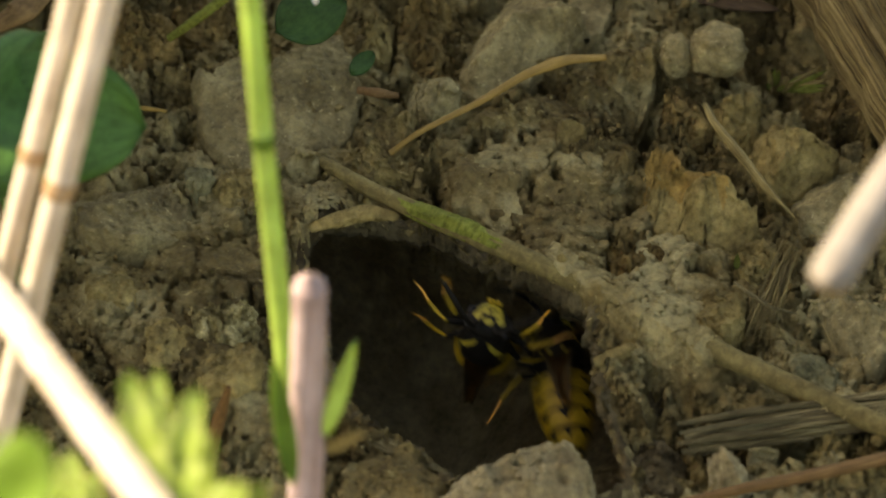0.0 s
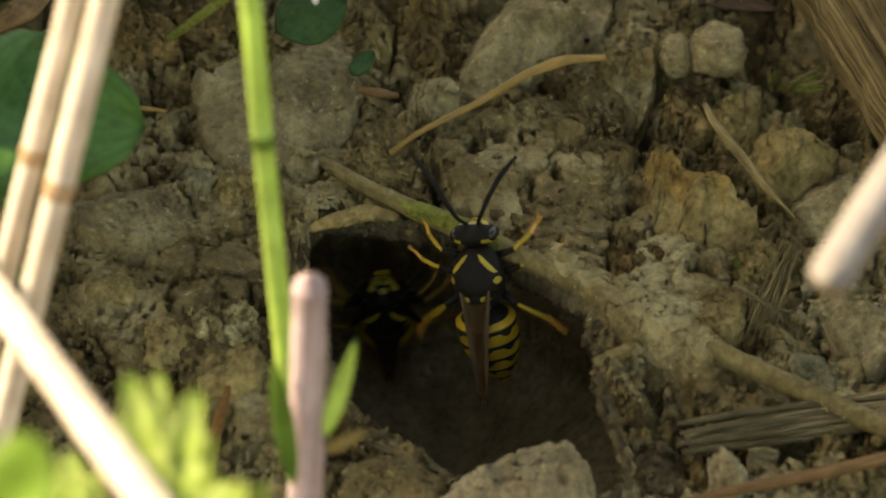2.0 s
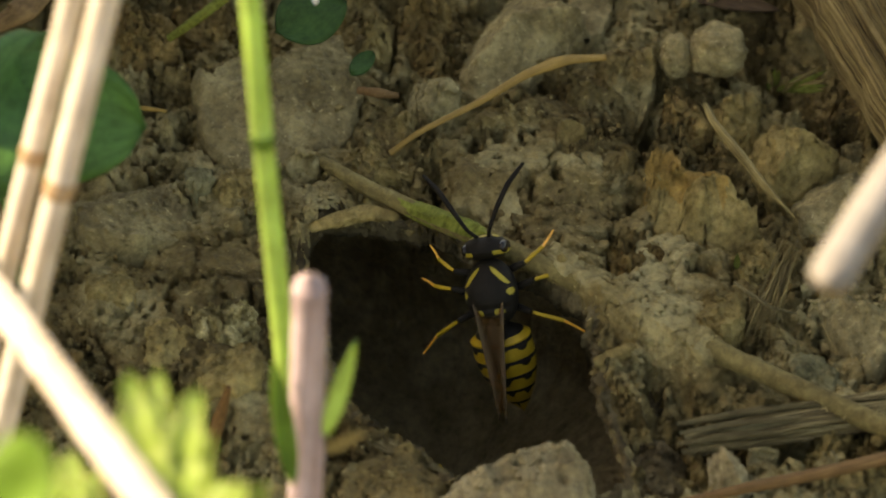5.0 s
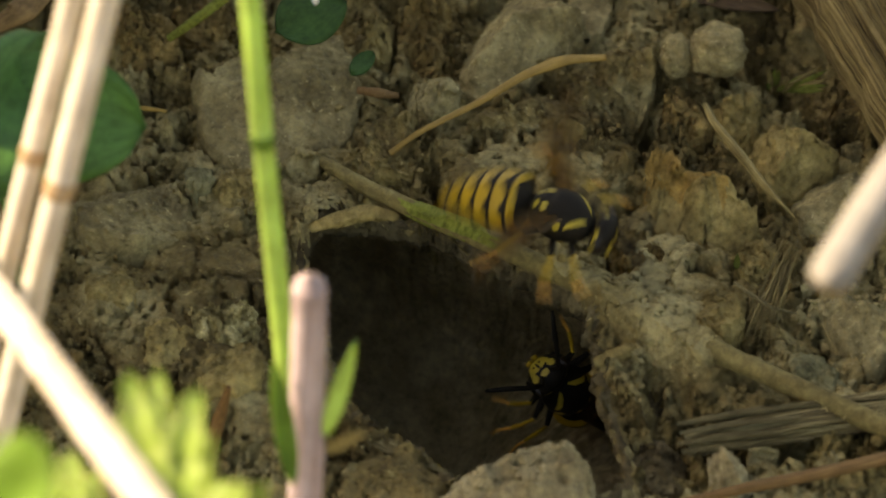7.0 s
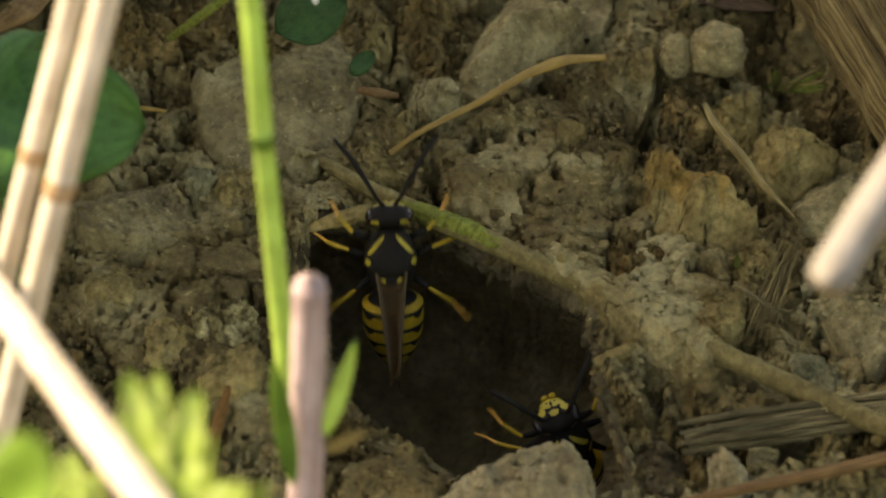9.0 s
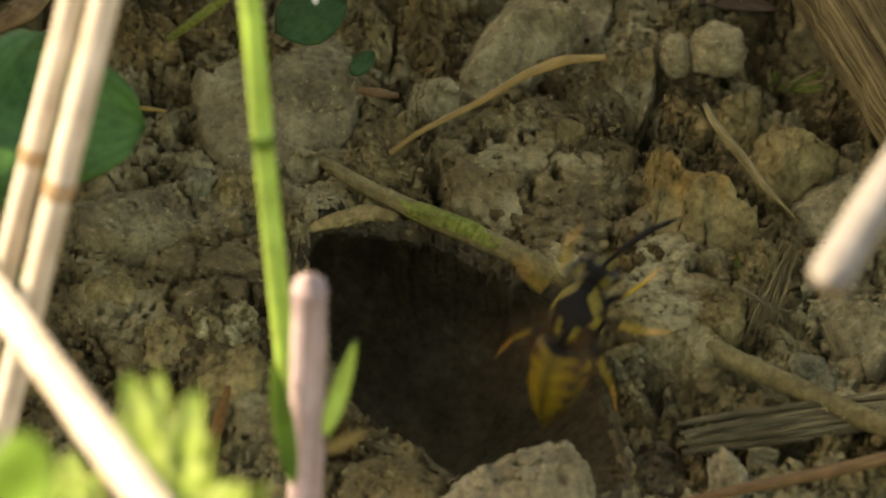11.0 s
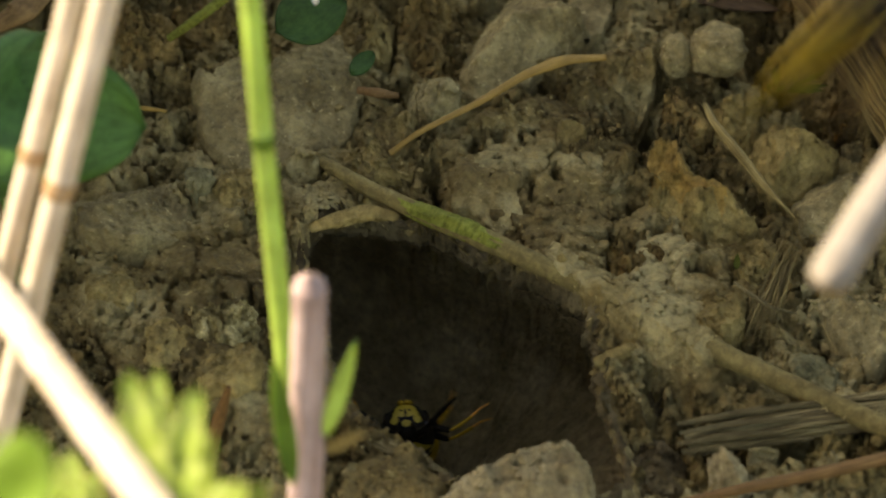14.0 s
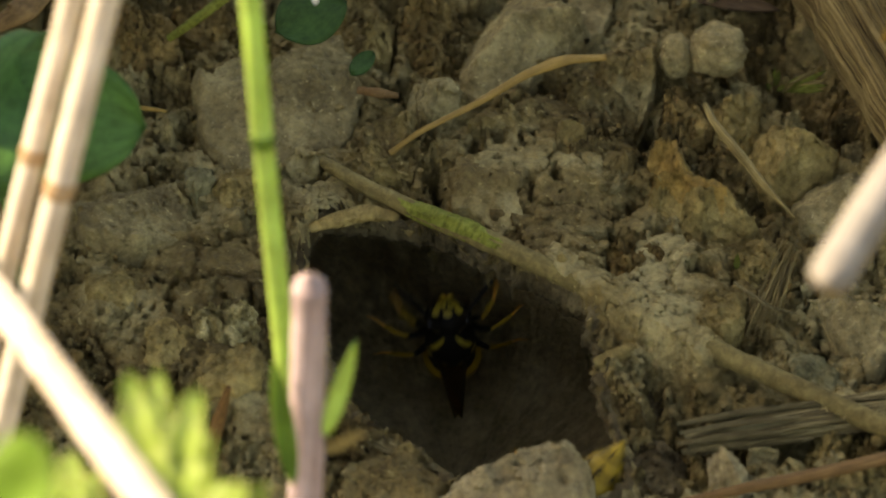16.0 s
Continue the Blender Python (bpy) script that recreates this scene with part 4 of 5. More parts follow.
grown("moss", tube_data([(-4.5, 3.1, 2.5), (-1.01, 0.72, 2.72), (1.94, -1.05, 2.74), (5.2, -3.05, 2.55)], [0.3, 0.62, 0.76, 0.8, 0.72, 0.35], sides=30, bumps=0.35, ridge=0.1, steps=90, seed=5), M_MOSS, twig, "thin green film of moss")
grown("knot", tube_data([(20.25, -12.43, 1.70), (20.89, -13.72, 1.90), (21.22, -14.17, 1.30)], [0.3, 0.5, 0.25], sides=14, bumps=0.2, steps=14, seed=7), M_STEM, twig)
stick("dry_straw", [(-4.05, 9.21, 1.50), (-1.90, 10.49, 2.50), (2.85, 12.85, 3.60), (6.33, 15.36, 4.20), (9.39, 16.76, 4.50), (12.54, 17.39, 4.20)], [0.28, 0.3, 0.34, 0.42, 0.62, 0.35], M_STRAW, "bent tan straw lying across clay clods", "straw", sides=10, flat=0.4, seed=3)
stick("dry_straw", [(20.00, 12.05, 4.00), (20.52, 10.06, 4.00), (22.04, 7.21, 3.80), (24.04, 3.81, 3.20), (26.44, 1.36, 1.80)], [0.2, 0.34, 0.36, 0.28, 0.08], M_PALESTRAW, "pale grey split straw leaning on stones", "straw", sides=12, ridge=0.3, seed=4)
branch = plant("dead_branch", "weathered brown dead branch with peeling grain", "branch", (35.99, 20.50, 0.00))
axis = np.array([(29.74, 38.06, 3.00), (31.90, 28.70, 3.00), (35.56, 16.92, 3.00), (38.69, 6.30, 3.00), (42.10, -3.89, 3.00)])
grown("trunk", tube_data(axis, [4.4, 4.4, 4.2, 4.0, 3.9], sides=72, ridge=0.1, steps=90, seed=5, bumps=0.06), M_WOOD, branch)
run = (axis[-1] - axis[0]) / np.linalg.norm(axis[-1] - axis[0])
out = np.array([-0.3, -0.62, 0.72])
out = out - run * (out @ run)
out /= np.linalg.norm(out)
round_ = np.cross(run, out)
for k in range(11):
    a = -1.15 + 0.2 * k + rnd.uniform(-0.05, 0.05) if k else -1.2
    base, far = rnd.uniform(0.0, 0.35), rnd.uniform(0.55, 0.95)
    spine = [axis[0] + (axis[-1] - axis[0]) * f + (4.15 - 0.35 * f) * (out * math.cos(a + 0.05 * f) + round_ * math.sin(a + 0.05 * f)) for f in np.linspace(base, far, 6)]
    grown("bark_strip", tube_data(spine, [0.12, rnd.uniform(0.22, 0.5), rnd.uniform(0.2, 0.45), 0.15], sides=12, ridge=0.3, steps=60, seed=80 + k), M_WOOD, branch, "raised strip of split wood")
splint = plant("wood_splinter", "grey weathered wood splinter with frayed ends", "wood", (20.98, -20.43, 0.50))
grown("core", tube_data([(17.48, -21.70, 0.60), (20.94, -21.05, 1.10), (25.84, -20.07, 1.40), (34.90, -18.30, 1.50)], [1.0, 1.35, 1.5, 1.6], sides=44, ridge=0.22, flat=0.5, steps=80, seed=6), M_GREYWOOD, splint)
for k, (a, b, w) in enumerate([((16.82, -20.32, 1.30), (28.29, -19.02, 2.30), 0.36), ((16.97, -21.46, 1.50), (25.76, -20.65, 2.40), 0.3), ((16.84, -22.20, 1.20), (24.52, -21.64, 1.90), 0.34), ((17.08, -22.60, 0.80), (26.56, -21.82, 1.40), 0.4), ((20.55, -19.95, 1.90), (33.21, -18.42, 2.40), 0.3)]):
    a, b = np.array(a), np.array(b)
    grown("sliver", tube_data([a, a * 0.6 + b * 0.4 + (0, 0.1, 0.12), b], [w * 0.5, w, w * 0.3], sides=16, ridge=0.3, flat=0.6, steps=40, seed=30 + k), M_GREYWOOD, splint)
stick("brown_stem", [(13.79, -29.30, 1.50), (16.57, -29.07, 2.00), (20.53, -28.73, 3.00), (26.58, -27.23, 3.20), (34.33, -24.77, 3.20)], [0.22, 0.36, 0.44, 0.46, 0.48], M_REDSTEM, "thin reddish-brown dead stem on the soil", "stem", sides=14, bumps=0.1, seed=7)
for k in range(18):
    a, b = np.array((25.92, -2.16, 2.00)), np.array((22.95, -11.04, 0.80))
    o = np.array([0.12 * (k - 9) + rnd.uniform(-0.15, 0.15), rnd.uniform(-0.3, 0.3), rnd.uniform(0, 0.5)])
    a, b = a + (b - a) * rnd.uniform(-0.1, 0.25), b + (a - b) * rnd.uniform(-0.1, 0.3)
    stick("wood_fibre", [a + o * rnd.uniform(0.3, 1.0), (a + b) / 2 + o + (rnd.uniform(-0.2, 0.2), 0, 0.3), b + o * 1.2 + (rnd.uniform(-0.3, 0.3), 0, 0)], [0.04, rnd.uniform(0.04, 0.12), 0.03], M_PALESTRAW if k % 3 else M_WOOD, "frayed brown wood fibre in a loose bundle", "wood fibre", "frayed fibres", sides=8, steps=24, seed=60 + k)
stick("root_stub", [(11.07, -12.82, 0.20), (12.23, -12.60, 0.50), (13.27, -12.19, 0.80), (14.55, -11.04, 0.40)], [0.45, 0.6, 0.55, 0.3], M_CLOD, "short broken root stub caked with clay", "root", sides=12, bumps=0.4, seed=8)
stick("twig", [(21.51, -6.45, 2.50), (22.69, -7.92, 2.60), (24.09, -9.11, 2.40), (26.03, -9.57, 2.20)], [0.12, 0.16, 0.14, 0.06], M_GREYWOOD, "tiny curved grey twig", "twig", sides=8, seed=9)
stick("rootlet", [(27.52, -10.37, 3.00), (27.89, -12.49, 3.00), (28.77, -14.26, 2.40)], [0.05, 0.06, 0.04], M_PALESTRAW, "hair-thin pale rootlet hanging over soil", "root", sides=6, seed=10)
stick("rim_stone", [(-9.99, 0.50, 1.60), (-7.79, 1.26, 2.00), (-5.47, 1.85, 2.10), (-3.22, 1.61, 1.80)], [0.35, 0.75, 0.8, 0.4], M_PALECLAY, "thin pale stone in the rim of the hole", "stone", "stones in the soil", sides=22, ridge=0.12, bumps=0.3, flat=0.62, seed=24, cap=0.9)
stick("bark_flake", [(-6.35, -20.18, 0.60), (-4.22, -21.92, 0.70), (-1.78, -23.33, 0.50), (0.32, -23.98, 0.00)], [0.5, 0.8, 0.6, 0.2], M_GREYWOOD, "frayed flake of dark bark at the hole's lip", "bark", sides=26, ridge=0.35, flat=0.5, seed=11)
stick("brown_stem", [(-16.59, -23.83, 2.00), (-15.97, -24.04, 5.00), (-15.05, -24.47, 9.00)], [0.5, 0.5, 0.2], M_REDSTEM, "short reddish dry stem standing in the soil", "stem", sides=10, flat=0.6, seed=12)
stick("dry_straw", [(-6.52, 15.49, 2.50), (-5.17, 14.87, 2.80), (-3.44, 15.17, 2.20)], [0.3, 0.42, 0.2], M_REDSTEM, "short orange-brown straw under the flat stone", "straw", sides=10, seed=13)
stick("dry_straw", [(-24.22, 13.48, 2.50), (-22.90, 13.11, 2.70), (-21.18, 13.13, 2.40)], [0.1, 0.2, 0.1], M_STRAW, "thin yellow straw over a dark gap", "straw", sides=8, seed=14)
stick("green_stalk", [(-21.09, 18.74, 5.00), (-19.26, 18.23, 7.00), (-16.21, 19.34, 9.00), (-13.64, 21.41, 10.00)], [0.3, 0.4, 0.4, 0.3], M_MOSS, "greenish-tan fading grass stalk above the stones", "grass", sides=12, seed=15)

# ---- plants ----
weed = plant("clover", "dark green clover-like leaves on thin stalks", "plant", (-30.10, -9.88, 0.00))
FACE = (0.1, -0.75, 0.66)
grown("leaf", blade_data((-32.72, -17.66, 29.00), (-20.30, -19.75, 29.00), 9.3, FACE, 0.12, 0.06, blunt=1.0), M_LEAF, weed)
grown("leaf", blade_data((-31.11, -28.17, 31.00), (-27.51, -12.18, 31.00), 7.5, (0.3, -0.7, 0.6), 0.15, 0.06, blunt=1.0, seed=2), M_LEAF, weed)
grown("leaf", blade_data((-35.10, -23.01, 28.00), (-28.19, -16.49, 28.00), 9.0, (0.1, -0.8, 0.6), 0.15, 0.06, blunt=1.0, seed=4), M_LEAF, weed)
grown("stalk", tube_data([(-30.10, -9.88, 0.00), (-30.14, -19.34, 18.00), (-30.72, -19.47, 28.00)], [0.35, 0.3, 0.25], steps=20), M_LEAF, weed)

sprig = plant("green_sprig", "small green leaves coloured dark for shade among the stones", "plant", (-10.01, 27.44, 0.00))
grown("leaf", blade_data((-12.82, 17.21, 7.00), (-7.50, 20.97, 7.00), 4.6, (0.1, -0.6, 0.8), 0.2, 0.06, blunt=0.7, seed=5), M_SHADELEAF, sprig)
grown("leaf", blade_data((-7.05, 16.68, 3.20), (-5.34, 19.27, 3.20), 1.5, (0.1, -0.6, 0.8), 0.2, 0.06, blunt=0.7, seed=7), M_SHADELEAF, sprig)
grown("stalk", tube_data([(-10.01, 27.44, 0.00), (-10.54, 23.96, 4.00), (-10.64, 20.97, 7.00)], [0.25, 0.2, 0.2], steps=12), M_LEAF, sprig)

moss = plant("moss_tuft", "small tuft of dull green moss blades", "moss", (26.18, 15.98, 2.20))
for k in range(16):
    a = k * 2.4
    tip = np.array((27.27, 15.53, 3.60)) + (2.4 * math.cos(a), 1.0 * math.sin(a), 0.7 * math.sin(3 * a))
    grown("blade", blade_data(np.array((26.18, 15.98, 2.20)) + (0.9 * math.cos(a), 0.4 * math.sin(a), 0), tip, 0.45, FACE, 0.2, 0.1, blunt=0.3, rows=6, cols=3, thick=0.05, seed=k), M_MOSS if k % 3 else M_PALESTRAW, moss)

brown = stick("dead_leaf", [(-35.65, 20.50, 4.00), (-33.04, 21.69, 5.00), (-30.59, 24.82, 5.00)], [0.6, 1.4, 0.8], M_SUNNEDBROWN, "withered brown leaf coloured as if sunlit, curled on the soil", "leaf", sides=16, flat=0.25, seed=16)

thing("dead_leaf", *blade_data((17.78, 30.51, 0.50), (26.54, 26.82, 1.20), 1.7, (0.1, -0.5, 0.85), 0.5, 0.1, blunt=0.6, seed=11)[:2], M_BROWNLEAF, "dark brown withered leaf among the stones", "leaf", uvs=blade_data((17.78, 30.51, 0.50), (26.54, 26.82, 1.20), 1.7, (0.1, -0.5, 0.85), 0.5, 0.1, blunt=0.6, seed=11)[2])
sprout = plant("seedling", "tiny pale green sprout in the clay", "plant", (21.86, -2.88, 0.50))
grown("blade", blade_data((21.86, -2.88, 0.50), (21.95, -2.56, 1.80), 0.5, FACE, 0.3, 0.1, blunt=0.4, rows=8, cols=5, seed=1), M_MOSS, sprout)

# sunlit plants before the nest
STRAWY = "bright dry straw-coloured grass stalk with brown joints"
jointed("dry_stalk", [(-36.46, -59.38, -2.00), (-31.91, -57.20, 16.65), (-27.37, -55.01, 35.30), (-22.83, -52.83, 53.95), (-18.28, -50.64, 72.60)], 1.80*0.5, M_STALK, M_JOINT, STRAWY, "stalk", [0.735], "dry stalks")
jointed("dry_stalk", [(-38.58, -56.57, -2.00), (-34.12, -54.51, 15.85), (-29.67, -52.45, 33.70), (-25.22, -50.40, 51.55), (-20.77, -48.34, 69.40)], 1.54*0.5, M_STALK, M_JOINT, STRAWY, "stalk", [0.772], "dry stalks")
jointed("dry_stalk", [(-57.70, 40.06, -2.00), (-46.13, 2.21, 18.15), (-34.56, -35.65, 38.30), (-22.99, -73.50, 58.45), (-11.42, -111.36, 78.60)], 1.02, M_STALK, M_JOINT, "thick bleached dry stalk leaning across the others", "stalk", [], "dry stalks")
jointed("grass_stem", [(-7.16, -58.38, -2.00), (-8.39, -55.74, 16.45), (-9.61, -53.11, 34.90), (-10.84, -50.48, 53.35), (-12.06, -47.85, 71.80)], 1.29*0.5, M_GRASS, M_GRASSJOINT, "fresh green grass stem with a dark joint", "grass", [0.762])
pink = plant("cut_stem", "mauve cut plant stem with small green buds", "stem", (-9.62, -35.88, 0.00))
grown("shoot", tube_data([(-9.69, -59.25, -2.00), (-9.26, -59.04, 11.09), (-8.83, -58.83, 24.18), (-8.40, -58.62, 37.27), (-7.97, -58.41, 50.36)], [2.29*0.5, 2.12*0.5, 2.19*0.5], steps=110, knots=((0.95, -0.06, 0.02), (0.72, 0.05, 0.02)), cap=0.9), M_PINK, pink)
grown("bud_leaf", blade_data((-7.27, -59.49, 38.00), (-5.24, -59.48, 46.00), 1.15, FACE, 0.2, 0.05, blunt=0.4, seed=8), M_GRASS, pink)
grown("bud_leaf", blade_data((-7.25, -59.70, 37.00), (-4.80, -60.02, 39.00), 0.9, FACE, 0.2, 0.05, blunt=0.6, seed=9), M_PALESTRAW, pink)
grown("bud_leaf", blade_data((-9.13, -61.65, 36.00), (-10.23, -59.04, 44.00), 1.3, FACE, 0.2, 0.05, blunt=0.6, seed=10), M_GRASSJOINT, pink)
stick("dry_stalk", [(76.56, 95.88, -2.00), (36.70, -30.64, 50.00), (25.79, -63.87, 63.00), (22.96, -71.43, 65.00), (21.05, -76.28, 66.00)], [1.5, 1.5, 2.89*0.5, 2.83*0.5, 2.51*0.5], M_BLEACHED, "pinkish bleached broken stalk with a blunt end", "stalk", "dry stalks", sides=20, steps=200, seed=25, cap=0.7)
herb = plant("lime_herb", "sunlit yellow-green lobed leaves close up", "plant", (-18.34, -54.31, 0.00))
SUNNY = (-0.35, -0.4, 0.85)
for k, (b, t, w) in enumerate([((-14.43, -94.20, 64.00), (-16.63, -87.53, 70.00), 2.5), ((-14.43, -94.20, 64.00), (-12.94, -88.83, 70.00), 2.5), ((-14.43, -94.20, 64.00), (-15.15, -87.32, 70.00), 1.7), ((-15.17, -88.70, 58.00), (-18.01, -83.56, 62.00), 1.6), ((-13.94, -88.70, 58.00), (-11.84, -85.48, 60.00), 2.0), ((-14.24, -93.07, 62.00), (-13.95, -89.12, 68.00), 2.3), ((-15.30, -91.10, 60.00), (-16.17, -88.13, 66.00), 2.4), ((-13.79, -91.10, 60.00), (-12.43, -88.13, 66.00), 2.2), ((-19.80, -86.06, 54.00), (-20.74, -81.23, 58.00), 2.4), ((-19.18, -86.06, 54.00), (-19.33, -82.57, 58.00), 1.6), ((-19.30, -97.68, 70.00), (-18.35, -97.44, 72.00), 1.6), ((-20.49, -93.25, 66.00), (-19.69, -93.59, 68.00), 1.3), ((-11.25, -93.89, 66.00), (-10.15, -94.09, 68.00), 1.7), ((-9.98, -89.67, 62.00), (-9.47, -89.96, 64.00), 1.3), ((-17.02, -86.79, 60.00), (-15.98, -86.29, 62.00), 1.8)]):
    grown("leaflet", blade_data(b, t, w, SUNNY, 0.5, 0.1, lobes=0.22, blunt=0.7, seed=k), M_LIME, herb)
grown("stalk", tube_data([(-18.34, -54.31, 0.00), (-16.20, -74.48, 35.00), (-14.88, -88.27, 58.00)], [0.6, 0.5, 0.4], steps=20), M_LIME, herb)
round_leaf = plant("round_leaf", "round bright green leaf in sunlight", "plant", (-28.64, -59.32, -0.00))
grown("leaf", blade_data((-21.11, -110.41, 80.00), (-20.17, -106.51, 84.00), 4.3, SUNNY, 0.1, 0.05, blunt=1.0, seed=3), M_SUNLEAF, round_leaf)
grown("stalk", tube_data([(-28.64, -59.32, -0.00), (-24.62, -86.16, 45.00), (-21.11, -110.41, 80.00)], [0.5, 0.4, 0.35], steps=20), M_GRASS, round_leaf)
petal = plant("white_petal", "tip of a white petal hanging in", "flower", (-9.09, 84.21, -0.00))
grown("petal", blade_data((-8.38, -18.39, 42.00), (-8.61, -19.99, 40.00), 1.0, SUNNY, 0.2, 0.05, blunt=0.4, seed=3), M_PETAL, petal)
grown("stalk", tube_data([(-9.09, 84.21, -0.00), (-8.03, -0.86, 40.00), (-8.38, -18.39, 42.00)], [0.3, 0.25, 0.2], steps=24), M_GRASS, petal)


# ---- wasps (head towards +x, back towards +z) ----
def ball(a, b, c, nu=36, nv=24):
    v = [(a, 0, 0)]
    for i in range(1, nv):
        t = math.pi * i / nv
        for j in range(nu):
            p = 2 * math.pi * j / nu
            v.append((a * math.cos(t), b * math.sin(t) * math.cos(p), c * math.sin(t) * math.sin(p)))
    v.append((-a, 0, 0))
    f = [(0, 1 + j, 1 + (j + 1) % nu) for j in range(nu)]
    for i in range(nv - 2):
        for j in range(nu):
            k = (j + 1) % nu
            f.append((1 + i * nu + j, 1 + (i + 1) * nu + j, 1 + (i + 1) * nu + k, 1 + i * nu + k))
    n = len(v) - 1
    f += [(n, n - nu + (j + 1) % nu, n - nu + j) for j in range(nu)]
    return np.array(v), f


def centres(v, f):
    return np.array([v[list(q)].mean(0) for q in f])


def spot(c, x, y, rx, ry):
    return ((c[:, 0] - x) / rx) ** 2 + ((np.abs(c[:, 1]) - y) / ry) ** 2 < 1


def slanted(c, x, y, long, wide, turn):
    """A bar on both sides, turned away from the middle line."""
    k, s = math.cos(radians(turn)), math.sin(radians(turn))
    dx, dy = c[:, 0] - x, np.abs(c[:, 1]) - y
    return ((dx * k - dy * s) / long) ** 2 + ((dx * s + dy * k) / wide) ** 2 < 1


def thorax_mesh():
    v, f = ball(2.6, 2.0, 1.85, 128, 96)
    v[:, 2] += 0.15 * np.cos(v[:, 0] * 0.8)
    v[:, 2] -= 0.12 * np.exp(-((v[:, 0] + 1.0) / 0.22) ** 2) * (v[:, 2] > 0.6)
    c = centres(v, f)
    up = c[:, 2] > 0.05
    y = up & slanted(c, 1.35, 1.08, 0.95, 0.15, 42)
    y |= up & spot(c, 0.1, 1.72, 0.26, 0.22)
    y |= up & spot(c, -1.3, 0.78, 0.24, 0.4)
    y |= up & spot(c, -1.95, 0.55, 0.15, 0.36)
    y |= ~up & spot(c, 0.6, 1.55, 0.4, 0.3)
    return mesh_of("thorax", v, f, [M_BLACK, M_LEMON], None, y.astype(int))


def head_mesh():
    v, f = ball(1.1, 1.85, 1.5, 112, 80)
    v[:, 0] = np.where(v[:, 0] < 0, v[:, 0] * 0.7, v[:, 0])
    v[:, 1] *= 1 - 0.2 * np.clip(-v[:, 2], 0, 1.3)
    c = centres(v, f)
    front = c[:, 0] > 0.2

    def mark(cy, cz, ry, rz):
        return front & (((np.abs(c[:, 1]) - cy) / ry) ** 2 + ((c[:, 2] - cz) / rz) ** 2 < 1)
    # face shield with its dark anchor, the crown mark, the eye notches and the cheeks
    y = mark(0.2, -0.62, 0.62, 0.55) & ~mark(0, -0.45, 0.1, 0.34) & ~mark(0.3, -0.62, 0.1, 0.1)
    y |= mark(0.0, 0.42, 0.42, 0.24) | mark(0.88, 0.12, 0.3, 0.3) | mark(0.8, -0.25, 0.2, 0.35)
    y |= (c[:, 0] < -0.05) & (c[:, 0] > -0.4) & (np.abs(c[:, 1]) > 0.8) & (c[:, 2] > -0.9)
    return mesh_of("head", v, f, [M_BLACK, M_LEMON], None, y.astype(int))


def abdomen_mesh():
    rows, cols, L, n = 180, 84, 8.0, 6.0
    v = []
    for i in range(rows):
        s = i / (rows - 1)
        r = 2.3 * (min(1.0, 0.14 + (s / 0.17) ** 0.8) if s < 0.17 else 1.0) * max(0.03, 1 - max(0.0, (s - 0.3) / 0.7) ** 1.9)
        seg = (s * n) % 1.0
        r *= 1 - 0.05 * math.exp(-(seg / 0.08) ** 2) - 0.02 * math.exp(-((seg - 1) / 0.05) ** 2)
        for j in range(cols):
            p = 2 * math.pi * j / cols
            v.append((-s * L, r * math.cos(p), 0.9 * r * math.sin(p) - 1.5 * s * s - 0.25))
    v = np.array(v)
    f = quads(rows, cols)
    f.append(tuple(range(cols - 1, -1, -1)))
    f.append(tuple((rows - 1) * cols + j for j in range(cols)))
    pick = []
    for q in f[:-2]:
        i = (q[0] // cols + 0.5) / (rows - 1)
        seg, k = (i * n) % 1.0, int(i * n)
        a = abs(math.remainder(2 * math.pi * (q[0] % cols + 0.5) / cols - math.pi / 2, 2 * math.pi))
        # a dark band at the front of each ring, drawn out into a tooth on the back and a blunter one on each flank
        edge = (0.2 if k < 4 else 0.1) + 0.5 * max(0.0, 1 - a / (0.42 - 0.04 * k))
        edge = max(edge, 0.2 + 0.28 * max(0.0, 1 - ((a - 0.95) / 0.26) ** 2) * (1 if k < 5 else 0))
        if k == 0:
            edge = 0.62 + 0.16 * max(0.0, 1 - a / 0.5)
        pick.append(0 if seg < edge and k < 6 else 1)
    return mesh_of("abdomen", v, f, [M_BLACK, M_YELLOW], None, pick + [0, 1])


def wing_mesh(name, L, w, lag):
    rows, cols = 22, 9
    v, uv = [], []
    for i in range(rows):
        s = i / (rows - 1)
        ww = w * (0.16 + 0.84 * math.sin(math.pi * min(1, s * 0.86 + 0.06)) ** 0.8) * math.sqrt(max(0.02, 1 - s ** 9))
        for j in range(cols):
            k = j / (cols - 1)
            v.append((-L * s + lag * k * s, -k * ww + 0.15 * w * s, 0.07 * math.sin(9 * k) + 0.25 * s * (1 - s)))
            uv.append((s, k))
    v = np.array(v)
    n = len(v)
    f = quads(rows, cols, wrap=False)
    both = np.concatenate([v, v - (0, 0, 0.03)])
    faces = f + [tuple(n + k for k in q[::-1]) for q in f]
    return mesh_of(name, both, faces, M_WING, np.array(uv + uv))


LEGS = [  # hip, then knee, ankle and toe from the hip, for one side
    ((1.4, 1.1, -1.0), (0.9, 1.5, 0.7), (2.1, 2.5, -0.1), (3.3, 3.0, -1.0)),
    ((0.0, 1.3, -1.2), (0.4, 1.9, 0.9), (0.5, 3.6, -0.1), (1.0, 5.0, -1.0)),
    ((-1.1, 1.1, -1.1), (-0.9, 1.8, 1.1), (-2.1, 3.6, 0.1), (-3.6, 4.9, -0.8))]
THORAX, HEAD, ABDOMEN = thorax_mesh(), head_mesh(), abdomen_mesh()
